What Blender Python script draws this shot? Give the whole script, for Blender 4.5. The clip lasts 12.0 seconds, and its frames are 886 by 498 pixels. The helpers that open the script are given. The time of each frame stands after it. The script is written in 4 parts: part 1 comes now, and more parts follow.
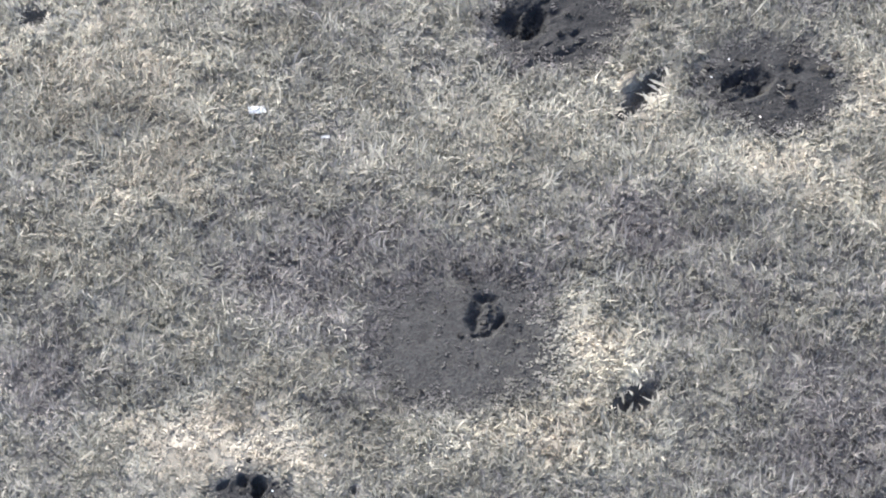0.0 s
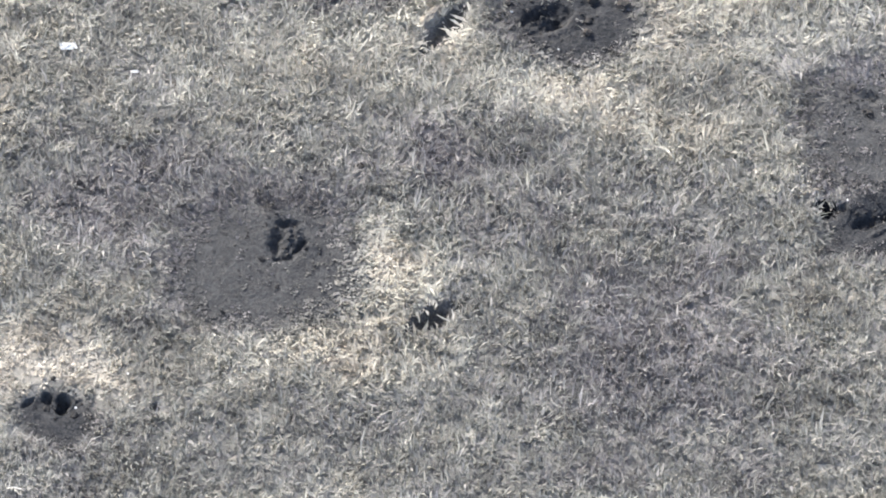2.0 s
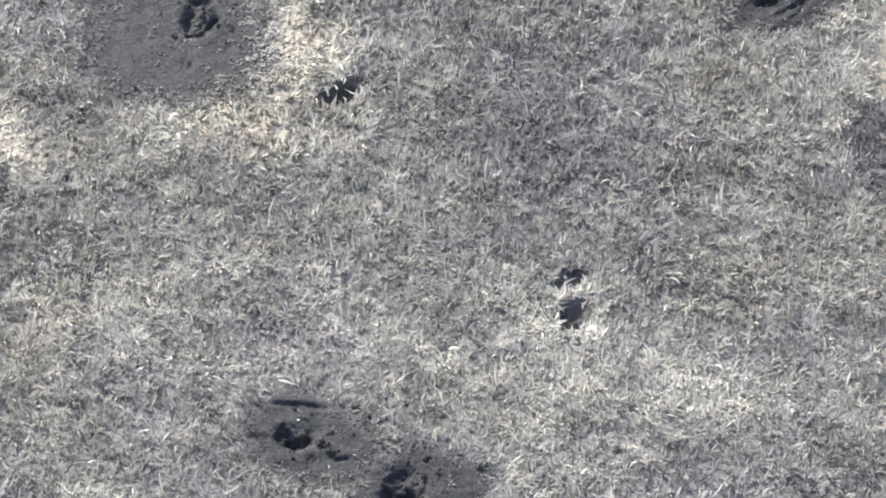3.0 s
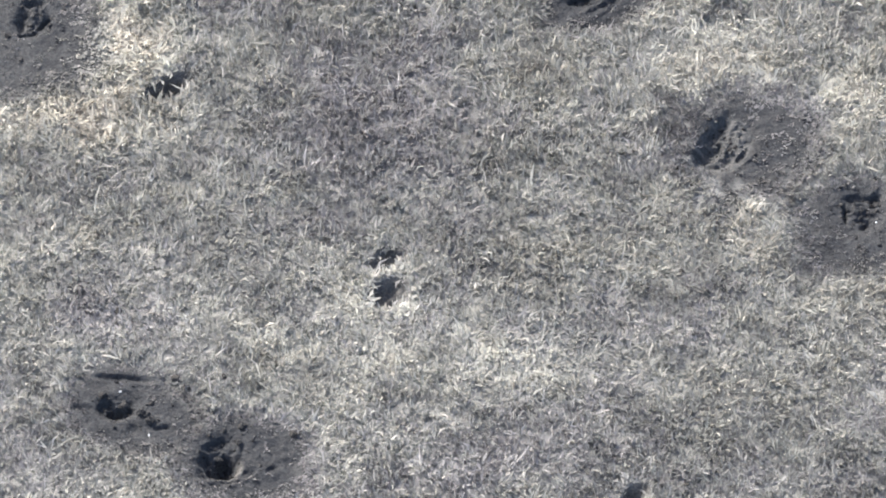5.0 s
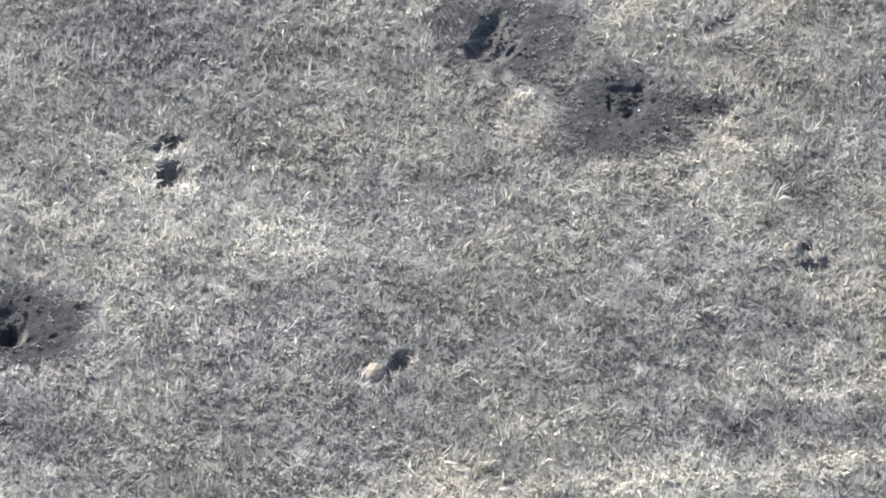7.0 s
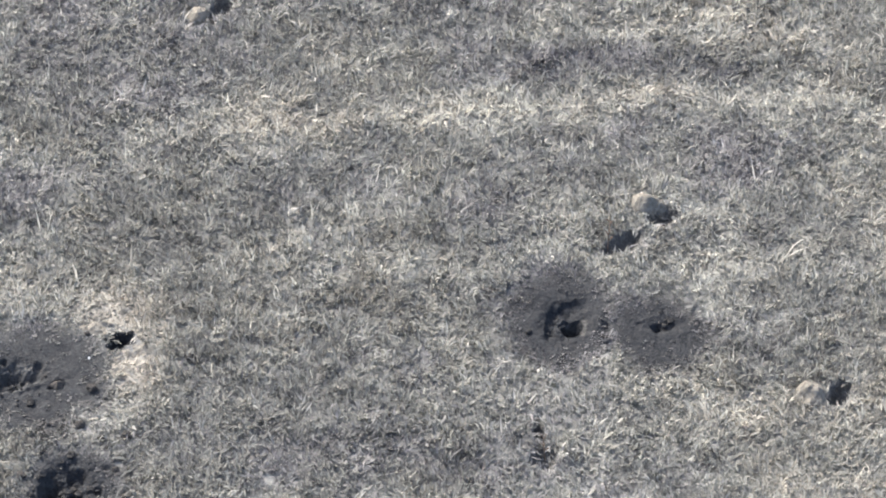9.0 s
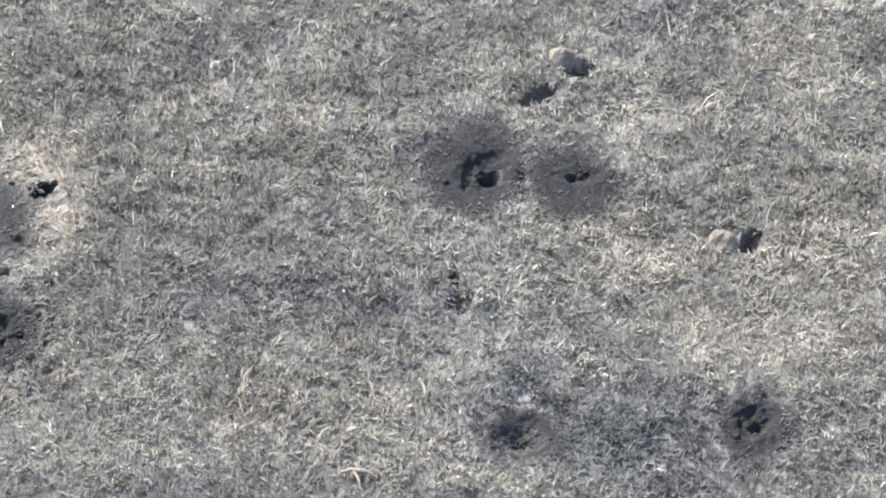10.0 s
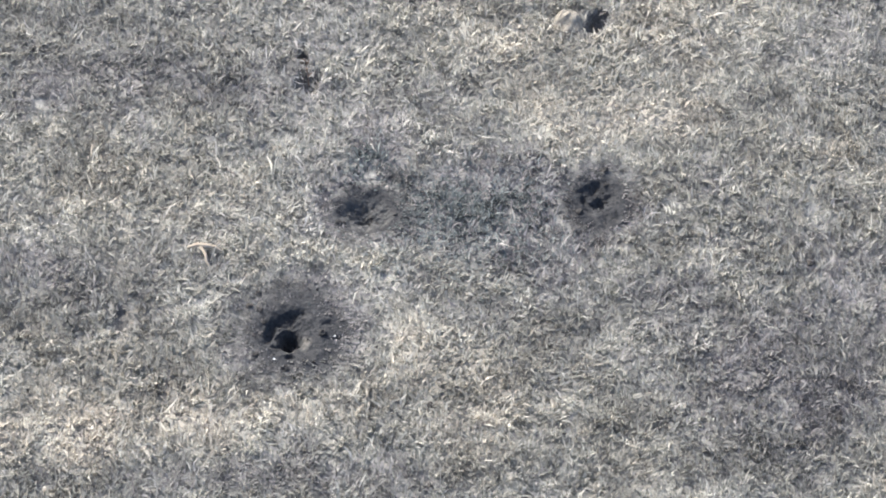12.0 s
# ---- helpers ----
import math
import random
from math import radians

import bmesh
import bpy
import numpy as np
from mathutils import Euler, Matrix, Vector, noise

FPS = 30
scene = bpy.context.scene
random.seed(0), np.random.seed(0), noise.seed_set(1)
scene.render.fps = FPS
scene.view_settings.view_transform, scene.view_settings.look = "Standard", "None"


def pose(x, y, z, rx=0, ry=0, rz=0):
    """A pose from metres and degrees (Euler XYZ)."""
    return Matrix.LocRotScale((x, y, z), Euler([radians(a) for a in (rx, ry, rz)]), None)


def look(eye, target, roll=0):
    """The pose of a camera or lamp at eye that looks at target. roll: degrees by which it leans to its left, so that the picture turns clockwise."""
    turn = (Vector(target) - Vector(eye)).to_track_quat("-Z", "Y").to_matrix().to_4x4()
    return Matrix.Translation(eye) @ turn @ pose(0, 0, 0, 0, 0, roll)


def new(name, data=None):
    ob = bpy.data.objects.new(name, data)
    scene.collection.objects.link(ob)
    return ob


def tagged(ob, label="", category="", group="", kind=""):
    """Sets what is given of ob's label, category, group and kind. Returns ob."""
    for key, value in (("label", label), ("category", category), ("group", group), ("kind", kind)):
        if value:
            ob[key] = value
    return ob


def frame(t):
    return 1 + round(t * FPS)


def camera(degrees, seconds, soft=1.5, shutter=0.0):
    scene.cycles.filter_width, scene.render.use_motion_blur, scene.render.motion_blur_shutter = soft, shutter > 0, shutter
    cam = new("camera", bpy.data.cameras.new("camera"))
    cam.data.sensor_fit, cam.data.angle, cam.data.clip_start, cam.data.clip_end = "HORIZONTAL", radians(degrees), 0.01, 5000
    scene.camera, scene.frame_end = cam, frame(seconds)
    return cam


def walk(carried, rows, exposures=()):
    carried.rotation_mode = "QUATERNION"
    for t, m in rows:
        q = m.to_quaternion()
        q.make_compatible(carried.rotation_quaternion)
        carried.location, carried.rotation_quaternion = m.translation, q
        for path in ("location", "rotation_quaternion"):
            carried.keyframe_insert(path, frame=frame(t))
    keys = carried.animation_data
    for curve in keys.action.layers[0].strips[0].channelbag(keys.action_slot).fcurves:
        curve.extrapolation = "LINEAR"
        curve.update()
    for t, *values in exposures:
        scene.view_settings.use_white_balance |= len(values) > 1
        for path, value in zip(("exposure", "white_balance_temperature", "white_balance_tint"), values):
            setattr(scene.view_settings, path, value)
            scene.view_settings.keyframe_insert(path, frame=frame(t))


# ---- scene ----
# A dry, shell-pocked meadow filmed by a drone with a long lens from about 76 m up.

# ---- camera ----
cam = camera(9.0, 12.0, soft=1.9)


def gimbal(x, y, z, yaw, pitch, roll):
    """Pose from place, heading (left of +y), tilt above the horizon and roll, in degrees."""
    return pose(x, y, z) @ pose(0, 0, 0, 0, 0, yaw) @ pose(0, 0, 0, 90 + pitch) @ pose(0, 0, 0, 0, 0, roll)


walk(cam, [
    (0.0, gimbal(0.094, 0.047, 76.290, 0.0499, -49.9453, 0.3953)),
    (0.5, gimbal(1.233, -0.870, 76.328, 0.2660, -49.5766, 0.0230)),
    (1.0, gimbal(2.088, -1.900, 76.376, 0.1932, -49.2723, -0.0572)),
    (1.5, gimbal(2.815, -2.878, 76.367, 0.0057, -49.0461, 0.0357)),
    (2.0, gimbal(3.574, -4.048, 76.316, -0.0250, -48.9311, 0.0275)),
    (2.2, gimbal(3.936, -4.595, 76.307, 0.0195, -48.9606, -0.0468)),
    (2.4, gimbal(4.314, -5.172, 76.297, 0.0693, -49.1211, -0.1262)),
    (2.5, gimbal(4.504, -5.465, 76.289, 0.1262, -49.2741, -0.0909)),
    (2.7, gimbal(4.875, -6.055, 76.268, 0.1359, -49.6106, 0.0663)),
    (2.8, gimbal(5.054, -6.341, 76.252, 0.1208, -49.7484, 0.0251)),
    (3.0, gimbal(5.395, -6.899, 76.215, 0.1224, -49.9684, -0.1642)),
    (3.2, gimbal(5.708, -7.446, 76.192, 0.1325, -49.9271, -0.2216)),
    (4.8, gimbal(7.939, -11.933, 76.393, -0.2147, -48.0466, -0.1931)),
    (5.0, gimbal(8.219, -12.515, 76.383, -0.2862, -47.8263, -0.1777)),
    (5.5, gimbal(8.879, -14.115, 76.384, -0.5759, -47.2962, 0.0081)),
    (6.0, gimbal(9.415, -15.917, 76.350, -1.0313, -46.7799, 0.3750)),
    (6.5, gimbal(10.058, -17.590, 76.306, -1.3468, -46.4028, 0.5750)),
    (6.7, gimbal(10.371, -18.245, 76.289, -1.4213, -46.2723, 0.6389)),
    (8.3, gimbal(14.343, -24.498, 76.287, -0.5016, -46.4634, -0.2431)),
    (8.5, gimbal(14.702, -25.218, 76.280, -0.4673, -46.7142, -0.2378)),
    (9.0, gimbal(15.499, -26.833, 76.283, -0.4477, -47.0042, -0.2814)),
    (9.5, gimbal(16.234, -28.237, 76.322, -0.4640, -47.2661, -0.2382)),
    (10.0, gimbal(16.835, -29.323, 76.327, -0.5669, -47.5460, -0.1277)),
    (10.5, gimbal(17.278, -30.138, 76.363, -0.7936, -47.8767, 0.0221)),
    (11.0, gimbal(17.804, -30.636, 76.334, -0.9432, -48.2603, 0.1660)),
    (11.5, gimbal(18.368, -31.040, 76.344, -1.0474, -48.6288, 0.1426)),
    (12.0, gimbal(18.920, -31.233, 76.271, -1.1333, -49.0004, 0.2142)),
], exposures=[(0.0, 1.45), (2.0, 1.50), (3.0, 1.59), (5.0, 1.56), (6.7, 1.60), (8.5, 1.49), (9.0, 1.38), (9.5, 1.43), (10.0, 1.47), (10.6, 1.44), (11.0, 1.33), (11.5, 1.39), (12.0, 1.53)])

# ---- light ----
SUN_ELEVATION, SUN_AZIMUTH = 36.0, 128.0  # degrees; azimuth counter-clockwise from +x
world = bpy.data.worlds.new("sky")
scene.world = world
world.use_nodes = True
sky = world.node_tree.nodes.new("ShaderNodeTexSky")
sky.sky_type, sky.sun_disc, sky.dust_density, sky.air_density = "NISHITA", False, 4.2, 0.85
sky.sun_elevation, sky.sun_rotation = radians(SUN_ELEVATION), radians(90 - SUN_AZIMUTH)
background = world.node_tree.nodes["Background"]
background.inputs["Strength"].default_value = 0.15
world.node_tree.links.new(sky.outputs[0], background.inputs["Color"])
sun = new("sun", bpy.data.lights.new("sun", "SUN"))
sun.data.energy, sun.data.angle, sun.data.color = 2.6, radians(0.9), (1.0, 0.996, 0.955)
sx = math.cos(radians(SUN_AZIMUTH)) * math.cos(radians(SUN_ELEVATION))
sy = math.sin(radians(SUN_AZIMUTH)) * math.cos(radians(SUN_ELEVATION))
sun.matrix_world = look((16 + 60 * sx, 50 + 60 * sy, 60 * math.sin(radians(SUN_ELEVATION))), (16, 50, 0))


# ---- materials ----
def material(name):
    m = bpy.data.materials.new(name)
    m.use_nodes = True
    return m, m.node_tree.nodes, m.node_tree.links, m.node_tree.nodes["Principled BSDF"]


def ramp(nodes, stops):
    r = nodes.new("ShaderNodeValToRGB")
    while len(r.color_ramp.elements) < len(stops):
        r.color_ramp.elements.new(0.5)
    for e, (at, col) in zip(r.color_ramp.elements, stops):
        e.position, e.color = at, (*col, 1)
    return r


def noise_node(nodes, links, scale, detail=6.0, rough=0.6, vector=None):
    n = nodes.new("ShaderNodeTexNoise")
    n.inputs["Scale"].default_value, n.inputs["Detail"].default_value, n.inputs["Roughness"].default_value = scale, detail, rough
    if vector is not None:
        links.new(vector, n.inputs["Vector"])
    return n


# Pale grit, used for thrown sand and for painted sunlit crater lips.
SAND_SUNLIT = [(0.3, (0.12, 0.112, 0.097)), (0.6, (0.205, 0.193, 0.17)), (0.85, (0.30, 0.285, 0.252))]


def laid_over(nodes, links, low, high, attribute):
    """One colour over another, as far as the surface's own attribute says."""
    amount, blend = nodes.new("ShaderNodeAttribute"), nodes.new("ShaderNodeMix")
    amount.attribute_name, blend.data_type = attribute, "RGBA"
    links.new(amount.outputs["Fac"], blend.inputs["Factor"])
    links.new(low, blend.inputs["A"])
    links.new(high, blend.inputs["B"])
    return blend.outputs["Result"]


def earth(name, stops, grain=26.0, patch=1.7, rough=0.95, bump=0.02, strength=0.8, crumbs=0.25, under=None, dusty_sunlit=False):
    """Soil: colour from a coarse and a fine noise, with crumbs and relief."""
    m, nodes, links, bsdf = material(name)
    co = nodes.new("ShaderNodeTexCoord").outputs["Object"]
    fine, broad = noise_node(nodes, links, grain, 8, 0.7, co), noise_node(nodes, links, patch, 4, 0.6, co)
    cells = nodes.new("ShaderNodeTexVoronoi")
    cells.inputs["Scale"].default_value = grain * 0.8
    links.new(co, cells.inputs["Vector"])
    mix = nodes.new("ShaderNodeMix")
    mix.inputs["Factor"].default_value = 0.45
    links.new(fine.outputs["Fac"], mix.inputs["A"])
    links.new(broad.outputs["Fac"], mix.inputs["B"])
    add = nodes.new("ShaderNodeMath")
    add.operation = "MULTIPLY_ADD"
    add.inputs[1].default_value = crumbs
    links.new(cells.outputs["Distance"], add.inputs[0])
    links.new(mix.outputs["Result"], add.inputs[2])
    col = ramp(nodes, stops)
    links.new(add.outputs[0], col.inputs["Fac"])
    shown = col.outputs["Color"]
    if under:
        dry = ramp(nodes, under)
        links.new(add.outputs[0], dry.inputs["Fac"])
        shown = laid_over(nodes, links, dry.outputs["Color"], shown, "soot_shade")
    if dusty_sunlit:
        grit = ramp(nodes, SAND_SUNLIT)
        links.new(add.outputs[0], grit.inputs["Fac"])
        shown = laid_over(nodes, links, shown, grit.outputs["Color"], "sand_sunlit")
    links.new(shown, bsdf.inputs["Base Color"])
    bsdf.inputs["Roughness"].default_value = rough
    bsdf.inputs["Specular IOR Level"].default_value = 0.06
    b = nodes.new("ShaderNodeBump")
    b.inputs["Strength"].default_value, b.inputs["Distance"].default_value = strength, bump
    links.new(add.outputs[0], b.inputs["Height"])
    links.new(b.outputs["Normal"], bsdf.inputs["Normal"])
    return m


FELT = [(0.3, (0.12, 0.119, 0.116)), (0.55, (0.205, 0.203, 0.194)), (0.78, (0.30, 0.296, 0.277))]
# The dark ramp stands in for grass self-shade far out, and for soot.
THATCH = earth("grass_thatch", [(0.3, (0.045, 0.045, 0.043)), (0.55, (0.082, 0.082, 0.078)), (0.78, (0.13, 0.128, 0.12))], 30, 0.8, under=FELT, dusty_sunlit=True)
SOOT = [(0.3, (0.0165, 0.0173, 0.0192)), (0.55, (0.0292, 0.0303, 0.0328)), (0.85, (0.0565, 0.058, 0.0612))]
SCORCHED = earth("scorched_soil", SOOT, 20, 2.2, bump=0.05, strength=1.0, under=FELT, dusty_sunlit=True)
PIT_SOIL = earth("pit_soil", [(0.3, (0.055, 0.054, 0.053)), (0.6, (0.11, 0.107, 0.102)), (0.85, (0.20, 0.192, 0.178))], 30, 3.0, bump=0.05, strength=1.0, under=FELT)
SUBSOIL = earth("sandy_subsoil", [(0.3, (0.10, 0.091, 0.076)), (0.6, (0.20, 0.184, 0.157)), (0.85, (0.31, 0.29, 0.252))], 18, 4.0, bump=0.05, strength=1.0)
CRUMB = earth("soil_crumb", [(0.3, (0.018, 0.018, 0.019)), (0.6, (0.038, 0.037, 0.037)), (0.85, (0.075, 0.072, 0.068))], 40, 6.0)
CLOD = earth("soil_clod", [(0.3, (0.03, 0.029, 0.028)), (0.6, (0.065, 0.06, 0.056)), (0.85, (0.12, 0.11, 0.1))], 40, 6.0)


def straw(name):
    """Dry grass: the blade's own bleaching sets its colour; a little light passes through."""
    m, nodes, links, bsdf = material(name)
    tone, hue = nodes.new("ShaderNodeAttribute"), nodes.new("ShaderNodeAttribute")
    tone.attribute_name, hue.attribute_name = "tone", "hue"
    mauve = ramp(nodes, [(0.0, (0.085, 0.082, 0.085)), (0.35, (0.200, 0.191, 0.198)), (0.7, (0.36, 0.344, 0.345)), (1.0, (0.61, 0.588, 0.568))])
    grey = ramp(nodes, [(0.0, (0.083, 0.083, 0.078)), (0.35, (0.191, 0.192, 0.179)), (0.7, (0.355, 0.355, 0.322)), (1.0, (0.612, 0.603, 0.538))])
    warm = ramp(nodes, [(0.0, (0.085, 0.078, 0.069)), (0.35, (0.212, 0.195, 0.168)), (0.7, (0.42, 0.386, 0.332)), (1.0, (0.66, 0.617, 0.542))])
    mix, first = nodes.new("ShaderNodeMix"), nodes.new("ShaderNodeMix")
    low, high = nodes.new("ShaderNodeMapRange"), nodes.new("ShaderNodeMapRange")
    for step, a, b in ((low, 0.05, 0.5), (high, 0.5, 1.0)):
        step.inputs["From Min"].default_value, step.inputs["From Max"].default_value = a, b
        links.new(hue.outputs["Fac"], step.inputs["Value"])
    mix.data_type = first.data_type = "RGBA"
    links.new(tone.outputs["Fac"], mauve.inputs["Fac"])
    links.new(tone.outputs["Fac"], grey.inputs["Fac"])
    links.new(tone.outputs["Fac"], warm.inputs["Fac"])
    links.new(low.outputs["Result"], first.inputs["Factor"])
    links.new(mauve.outputs["Color"], first.inputs["A"])
    links.new(grey.outputs["Color"], first.inputs["B"])
    links.new(high.outputs["Result"], mix.inputs["Factor"])
    links.new(first.outputs["Result"], mix.inputs["A"])
    links.new(warm.outputs["Color"], mix.inputs["B"])
    slate = ramp(nodes, [(0.0, (0.068, 0.08, 0.082)), (0.35, (0.16, 0.18, 0.182)), (0.7, (0.30, 0.325, 0.318)), (1.0, (0.55, 0.57, 0.54))])
    rotten, last = nodes.new("ShaderNodeMath"), nodes.new("ShaderNodeMix")
    rotten.operation, last.data_type = "LESS_THAN", "RGBA"
    rotten.inputs[1].default_value = -0.5
    links.new(hue.outputs["Fac"], rotten.inputs[0])
    links.new(tone.outputs["Fac"], slate.inputs["Fac"])
    links.new(rotten.outputs[0], last.inputs["Factor"])
    links.new(mix.outputs["Result"], last.inputs["A"])
    links.new(slate.outputs["Color"], last.inputs["B"])
    mix = last
    links.new(mix.outputs["Result"], bsdf.inputs["Base Color"])
    bsdf.inputs["Roughness"].default_value = 0.55
    bsdf.inputs["Specular IOR Level"].default_value = 0.35
    thin = nodes.new("ShaderNodeBsdfTranslucent")
    links.new(mix.outputs["Result"], thin.inputs["Color"])
    both = nodes.new("ShaderNodeMixShader")
    both.inputs[0].default_value = 0.47
    links.new(bsdf.outputs[0], both.inputs[1])
    links.new(thin.outputs[0], both.inputs[2])
    links.new(both.outputs[0], nodes["Material Output"].inputs["Surface"])
    return m


STRAW = straw("dry_grass")
PAPER_GLINT = earth("paper_glint", [(0.2, (0.62, 0.61, 0.58)), (0.6, (0.78, 0.77, 0.74)), (0.9, (0.86, 0.85, 0.83))], 12, 5.0, 0.7, 0.004)
WEED = earth("dry_weed", [(0.2, (0.10, 0.07, 0.055)), (0.6, (0.17, 0.125, 0.10)), (0.9, (0.24, 0.19, 0.15))], 40, 9.0, 0.85, 0.003)
BARK = earth("dry_bark", [(0.2, (0.20, 0.165, 0.125)), (0.6, (0.31, 0.265, 0.21)), (0.9, (0.42, 0.37, 0.30))], 50, 9.0, 0.85, 0.004)

# ---- the lie of the land ----
rng = np.random.default_rng(7)
LATTICE = rng.random((8, 257, 257))
LATTICE[:, 256, :], LATTICE[:, :, 256] = LATTICE[:, 0, :], LATTICE[:, :, 0]


def ripple(x, y, size, layer=0):
    """Smooth random heights, 0 to 1, with lumps of about that size in metres."""
    u, v = np.asarray(x) / size + 11.3 * layer + 100, np.asarray(y) / size + 7.7 * layer + 100
    i, j = np.floor(u).astype(int), np.floor(v).astype(int)
    a, b = u - i, v - j
    a, b, i, j, g = a * a * (3 - 2 * a), b * b * (3 - 2 * b), i % 256, j % 256, LATTICE[layer % 8]
    return (g[i, j] * (1 - a) + g[i + 1, j] * a) * (1 - b) + (g[i, j + 1] * (1 - a) + g[i + 1, j + 1] * a) * b


def fractal(x, y, size, layer=0, octaves=4, gain=0.55):
    total, weight = 0.0, 0.0
    for k in range(octaves):
        total, weight = total + gain**k * ripple(x, y, size / 2**k, layer + k), weight + gain**k
    return total / weight


def ramped(a, b, v):
    v = np.clip((v - a) / (b - a), 0, 1)
    return v * v * (3 - 2 * v)


def oval(x, y, cx, cy, rx, ry, turn):
    """Distance from a centre in radii of a turned oval, 1 on its edge."""
    c, s = math.cos(radians(turn)), math.sin(radians(turn))
    dx, dy = x - cx, y - cy
    return np.hypot((c * dx + s * dy) / rx, (c * dy - s * dx) / ry)


CRATERS, PITS, PALE, DULL, HEAPS, DUST, SLATE = [], [], [], [], [], [], []
SKIRT = 1.3  # a blast mark's own surface reaches this far past its bare oval


def blast(x, y, rx, ry, turn, label, soot_shade=1.0, rough=0.6, corner=2.0, still=1.0, streak=0.25, furrow=None, thin=0, halo=1.35):
    """A blast mark: the bare, scorched oval (corner above 2: squarer), how sooty, lumpy, ragged and streaky it is, how far the grass round it is singed,
    the heading of its furrows, and whether thin grass still stands in it. Its hollows follow."""
    CRATERS.append(dict(oval=(x, y, rx, ry, turn), label=label, soot_shade=soot_shade, rough=rough, corner=corner, still=still, streak=streak, furrow=furrow, thin=thin, halo=halo, shapes=[], sand_sunlit=[]))


def bowl(*shape):
    """A hollow with soft sides: centre, half-axes, turn, depth."""
    CRATERS[-1]["shapes"].append((*shape[:5], -shape[5], 0.1, 1.15))


def shaft(*shape):
    """A hollow with steep sides."""
    CRATERS[-1]["shapes"].append((*shape[:5], -shape[5], 0.45, 1.14))


def lump(*shape):
    """Earth standing up in or beside a hollow."""
    CRATERS[-1]["shapes"].append((*shape[:5], shape[5], 0.35, 1.1))


def sand_sunlit(*shape):
    """A sunlit lip painted as pale subsoil: centre, half-axes, turn, amount."""
    CRATERS[-1]["sand_sunlit"].append(shape)


def pit(x, y, rx, ry, turn, depth):
    PITS.append((x, y, rx, ry, turn, depth))


def heap(x, y, rx, ry, turn, height):
    """A low mound of pale soil thrown out of a pit."""
    HEAPS.append((x, y, rx, ry, turn, height))


def bleached(x, y, rx, ry, amount):
    PALE.append((x, y, rx, ry, amount))


def dull(x, y, rx, ry, amount):
    DULL.append((x, y, rx, ry, amount))


def slaty(x, y, rx, ry, amount):
    """Grass gone slate-grey with rot."""
    SLATE.append((x, y, rx, ry, amount))


def dusted(x, y, rx, ry, amount):
    """Sandy soil thrown over the grass."""
    DUST.append((x, y, rx, ry, amount))


blast(2.08, 69.67, 1.29, 1.09, 39, 'deep blast hole split by a ridge, dark furrowed soil', rough=0.8, furrow=35)
bowl(1.49, 69.61, 0.56, 0.64, -22, 0.20)
shaft(1.67, 69.66, 0.24, 0.42, -14, 0.20)
shaft(1.26, 69.60, 0.18, 0.28, -1, 0.11)
bowl(2.08, 69.89, 0.20, 0.13, 37, 0.08)
lump(1.49, 69.63, 0.08, 0.28, -7, 0.08)
shaft(1.51, 68.96, 0.17, 0.05, 22, 0.04)
shaft(1.87, 69.02, 0.19, 0.05, 39, 0.05)
shaft(2.23, 68.87, 0.28, 0.07, 15, 0.04)
shaft(2.49, 69.08, 0.15, 0.05, 28, 0.04)
shaft(2.44, 69.36, 0.07, 0.13, -33, 0.05)
bowl(1.66, 68.59, 0.18, 0.10, 33, 0.08)
sand_sunlit(1.48, 69.24, 0.10, 0.05, 18, 0.15)

blast(6.00, 68.12, 1.24, 1.11, -7, 'wide blast crater with a broken shelf of earth in it', rough=0.8)
shaft(5.49, 68.12, 0.55, 0.34, 25, 0.16)
lump(5.40, 68.01, 0.38, 0.22, 30, 0.14)
shaft(5.76, 68.12, 0.32, 0.10, 32, 0.07)
bowl(5.31, 68.28, 0.41, 0.19, 9, 0.06)
lump(6.07, 68.08, 0.18, 0.23, -15, 0.04)
bowl(6.34, 68.43, 0.23, 0.22, 36, 0.04)
sand_sunlit(5.71, 67.90, 0.45, 0.05, 36, 0.10)

blast(0.42, 62.07, 1.60, 1.40, 0, 'blast crater with a lump of earth ringed by a dark trench', soot_shade=0.93, rough=0.4, corner=3.2, still=0.3, streak=0.12, halo=1.35)
shaft(0.82, 62.66, 0.37, 0.50, 0, 0.13)
lump(0.88, 62.71, 0.24, 0.34, 2, 0.13)
shaft(1.04, 62.53, 0.08, 0.23, -42, 0.10)
shaft(0.72, 62.25, 0.18, 0.09, 19, 0.09)
shaft(0.58, 62.47, 0.08, 0.18, 0, 0.07)
shaft(0.82, 63.05, 0.25, 0.10, -0, 0.06)
lump(1.24, 62.47, 0.20, 0.23, -3, 0.04)

blast(-3.16, 58.52, 0.71, 0.60, -31, 'ragged blast hole with two dark mouths in pale sandy ground', rough=0.7)
shaft(-3.04, 58.96, 0.14, 0.13, -15, 0.26)
shaft(-3.10, 58.73, 0.10, 0.12, -2, 0.26)
shaft(-3.37, 59.00, 0.09, 0.12, 6, 0.14)
shaft(-3.68, 58.88, 0.17, 0.07, 43, 0.10)
bowl(-3.21, 58.83, 0.57, 0.31, -2, 0.08)
lump(-3.29, 58.70, 0.12, 0.10, -8, 0.04)
shaft(-2.78, 58.93, 0.08, 0.05, -2, 0.06)

blast(11.59, 63.04, 1.03, 0.74, 19, 'blast crater with curved ledges of dark earth', rough=0.5, furrow=28)
bowl(11.44, 63.20, 0.64, 0.43, 43, 0.11)
shaft(11.26, 63.15, 0.26, 0.15, 26, 0.12)
shaft(11.73, 63.40, 0.28, 0.10, 44, 0.11)
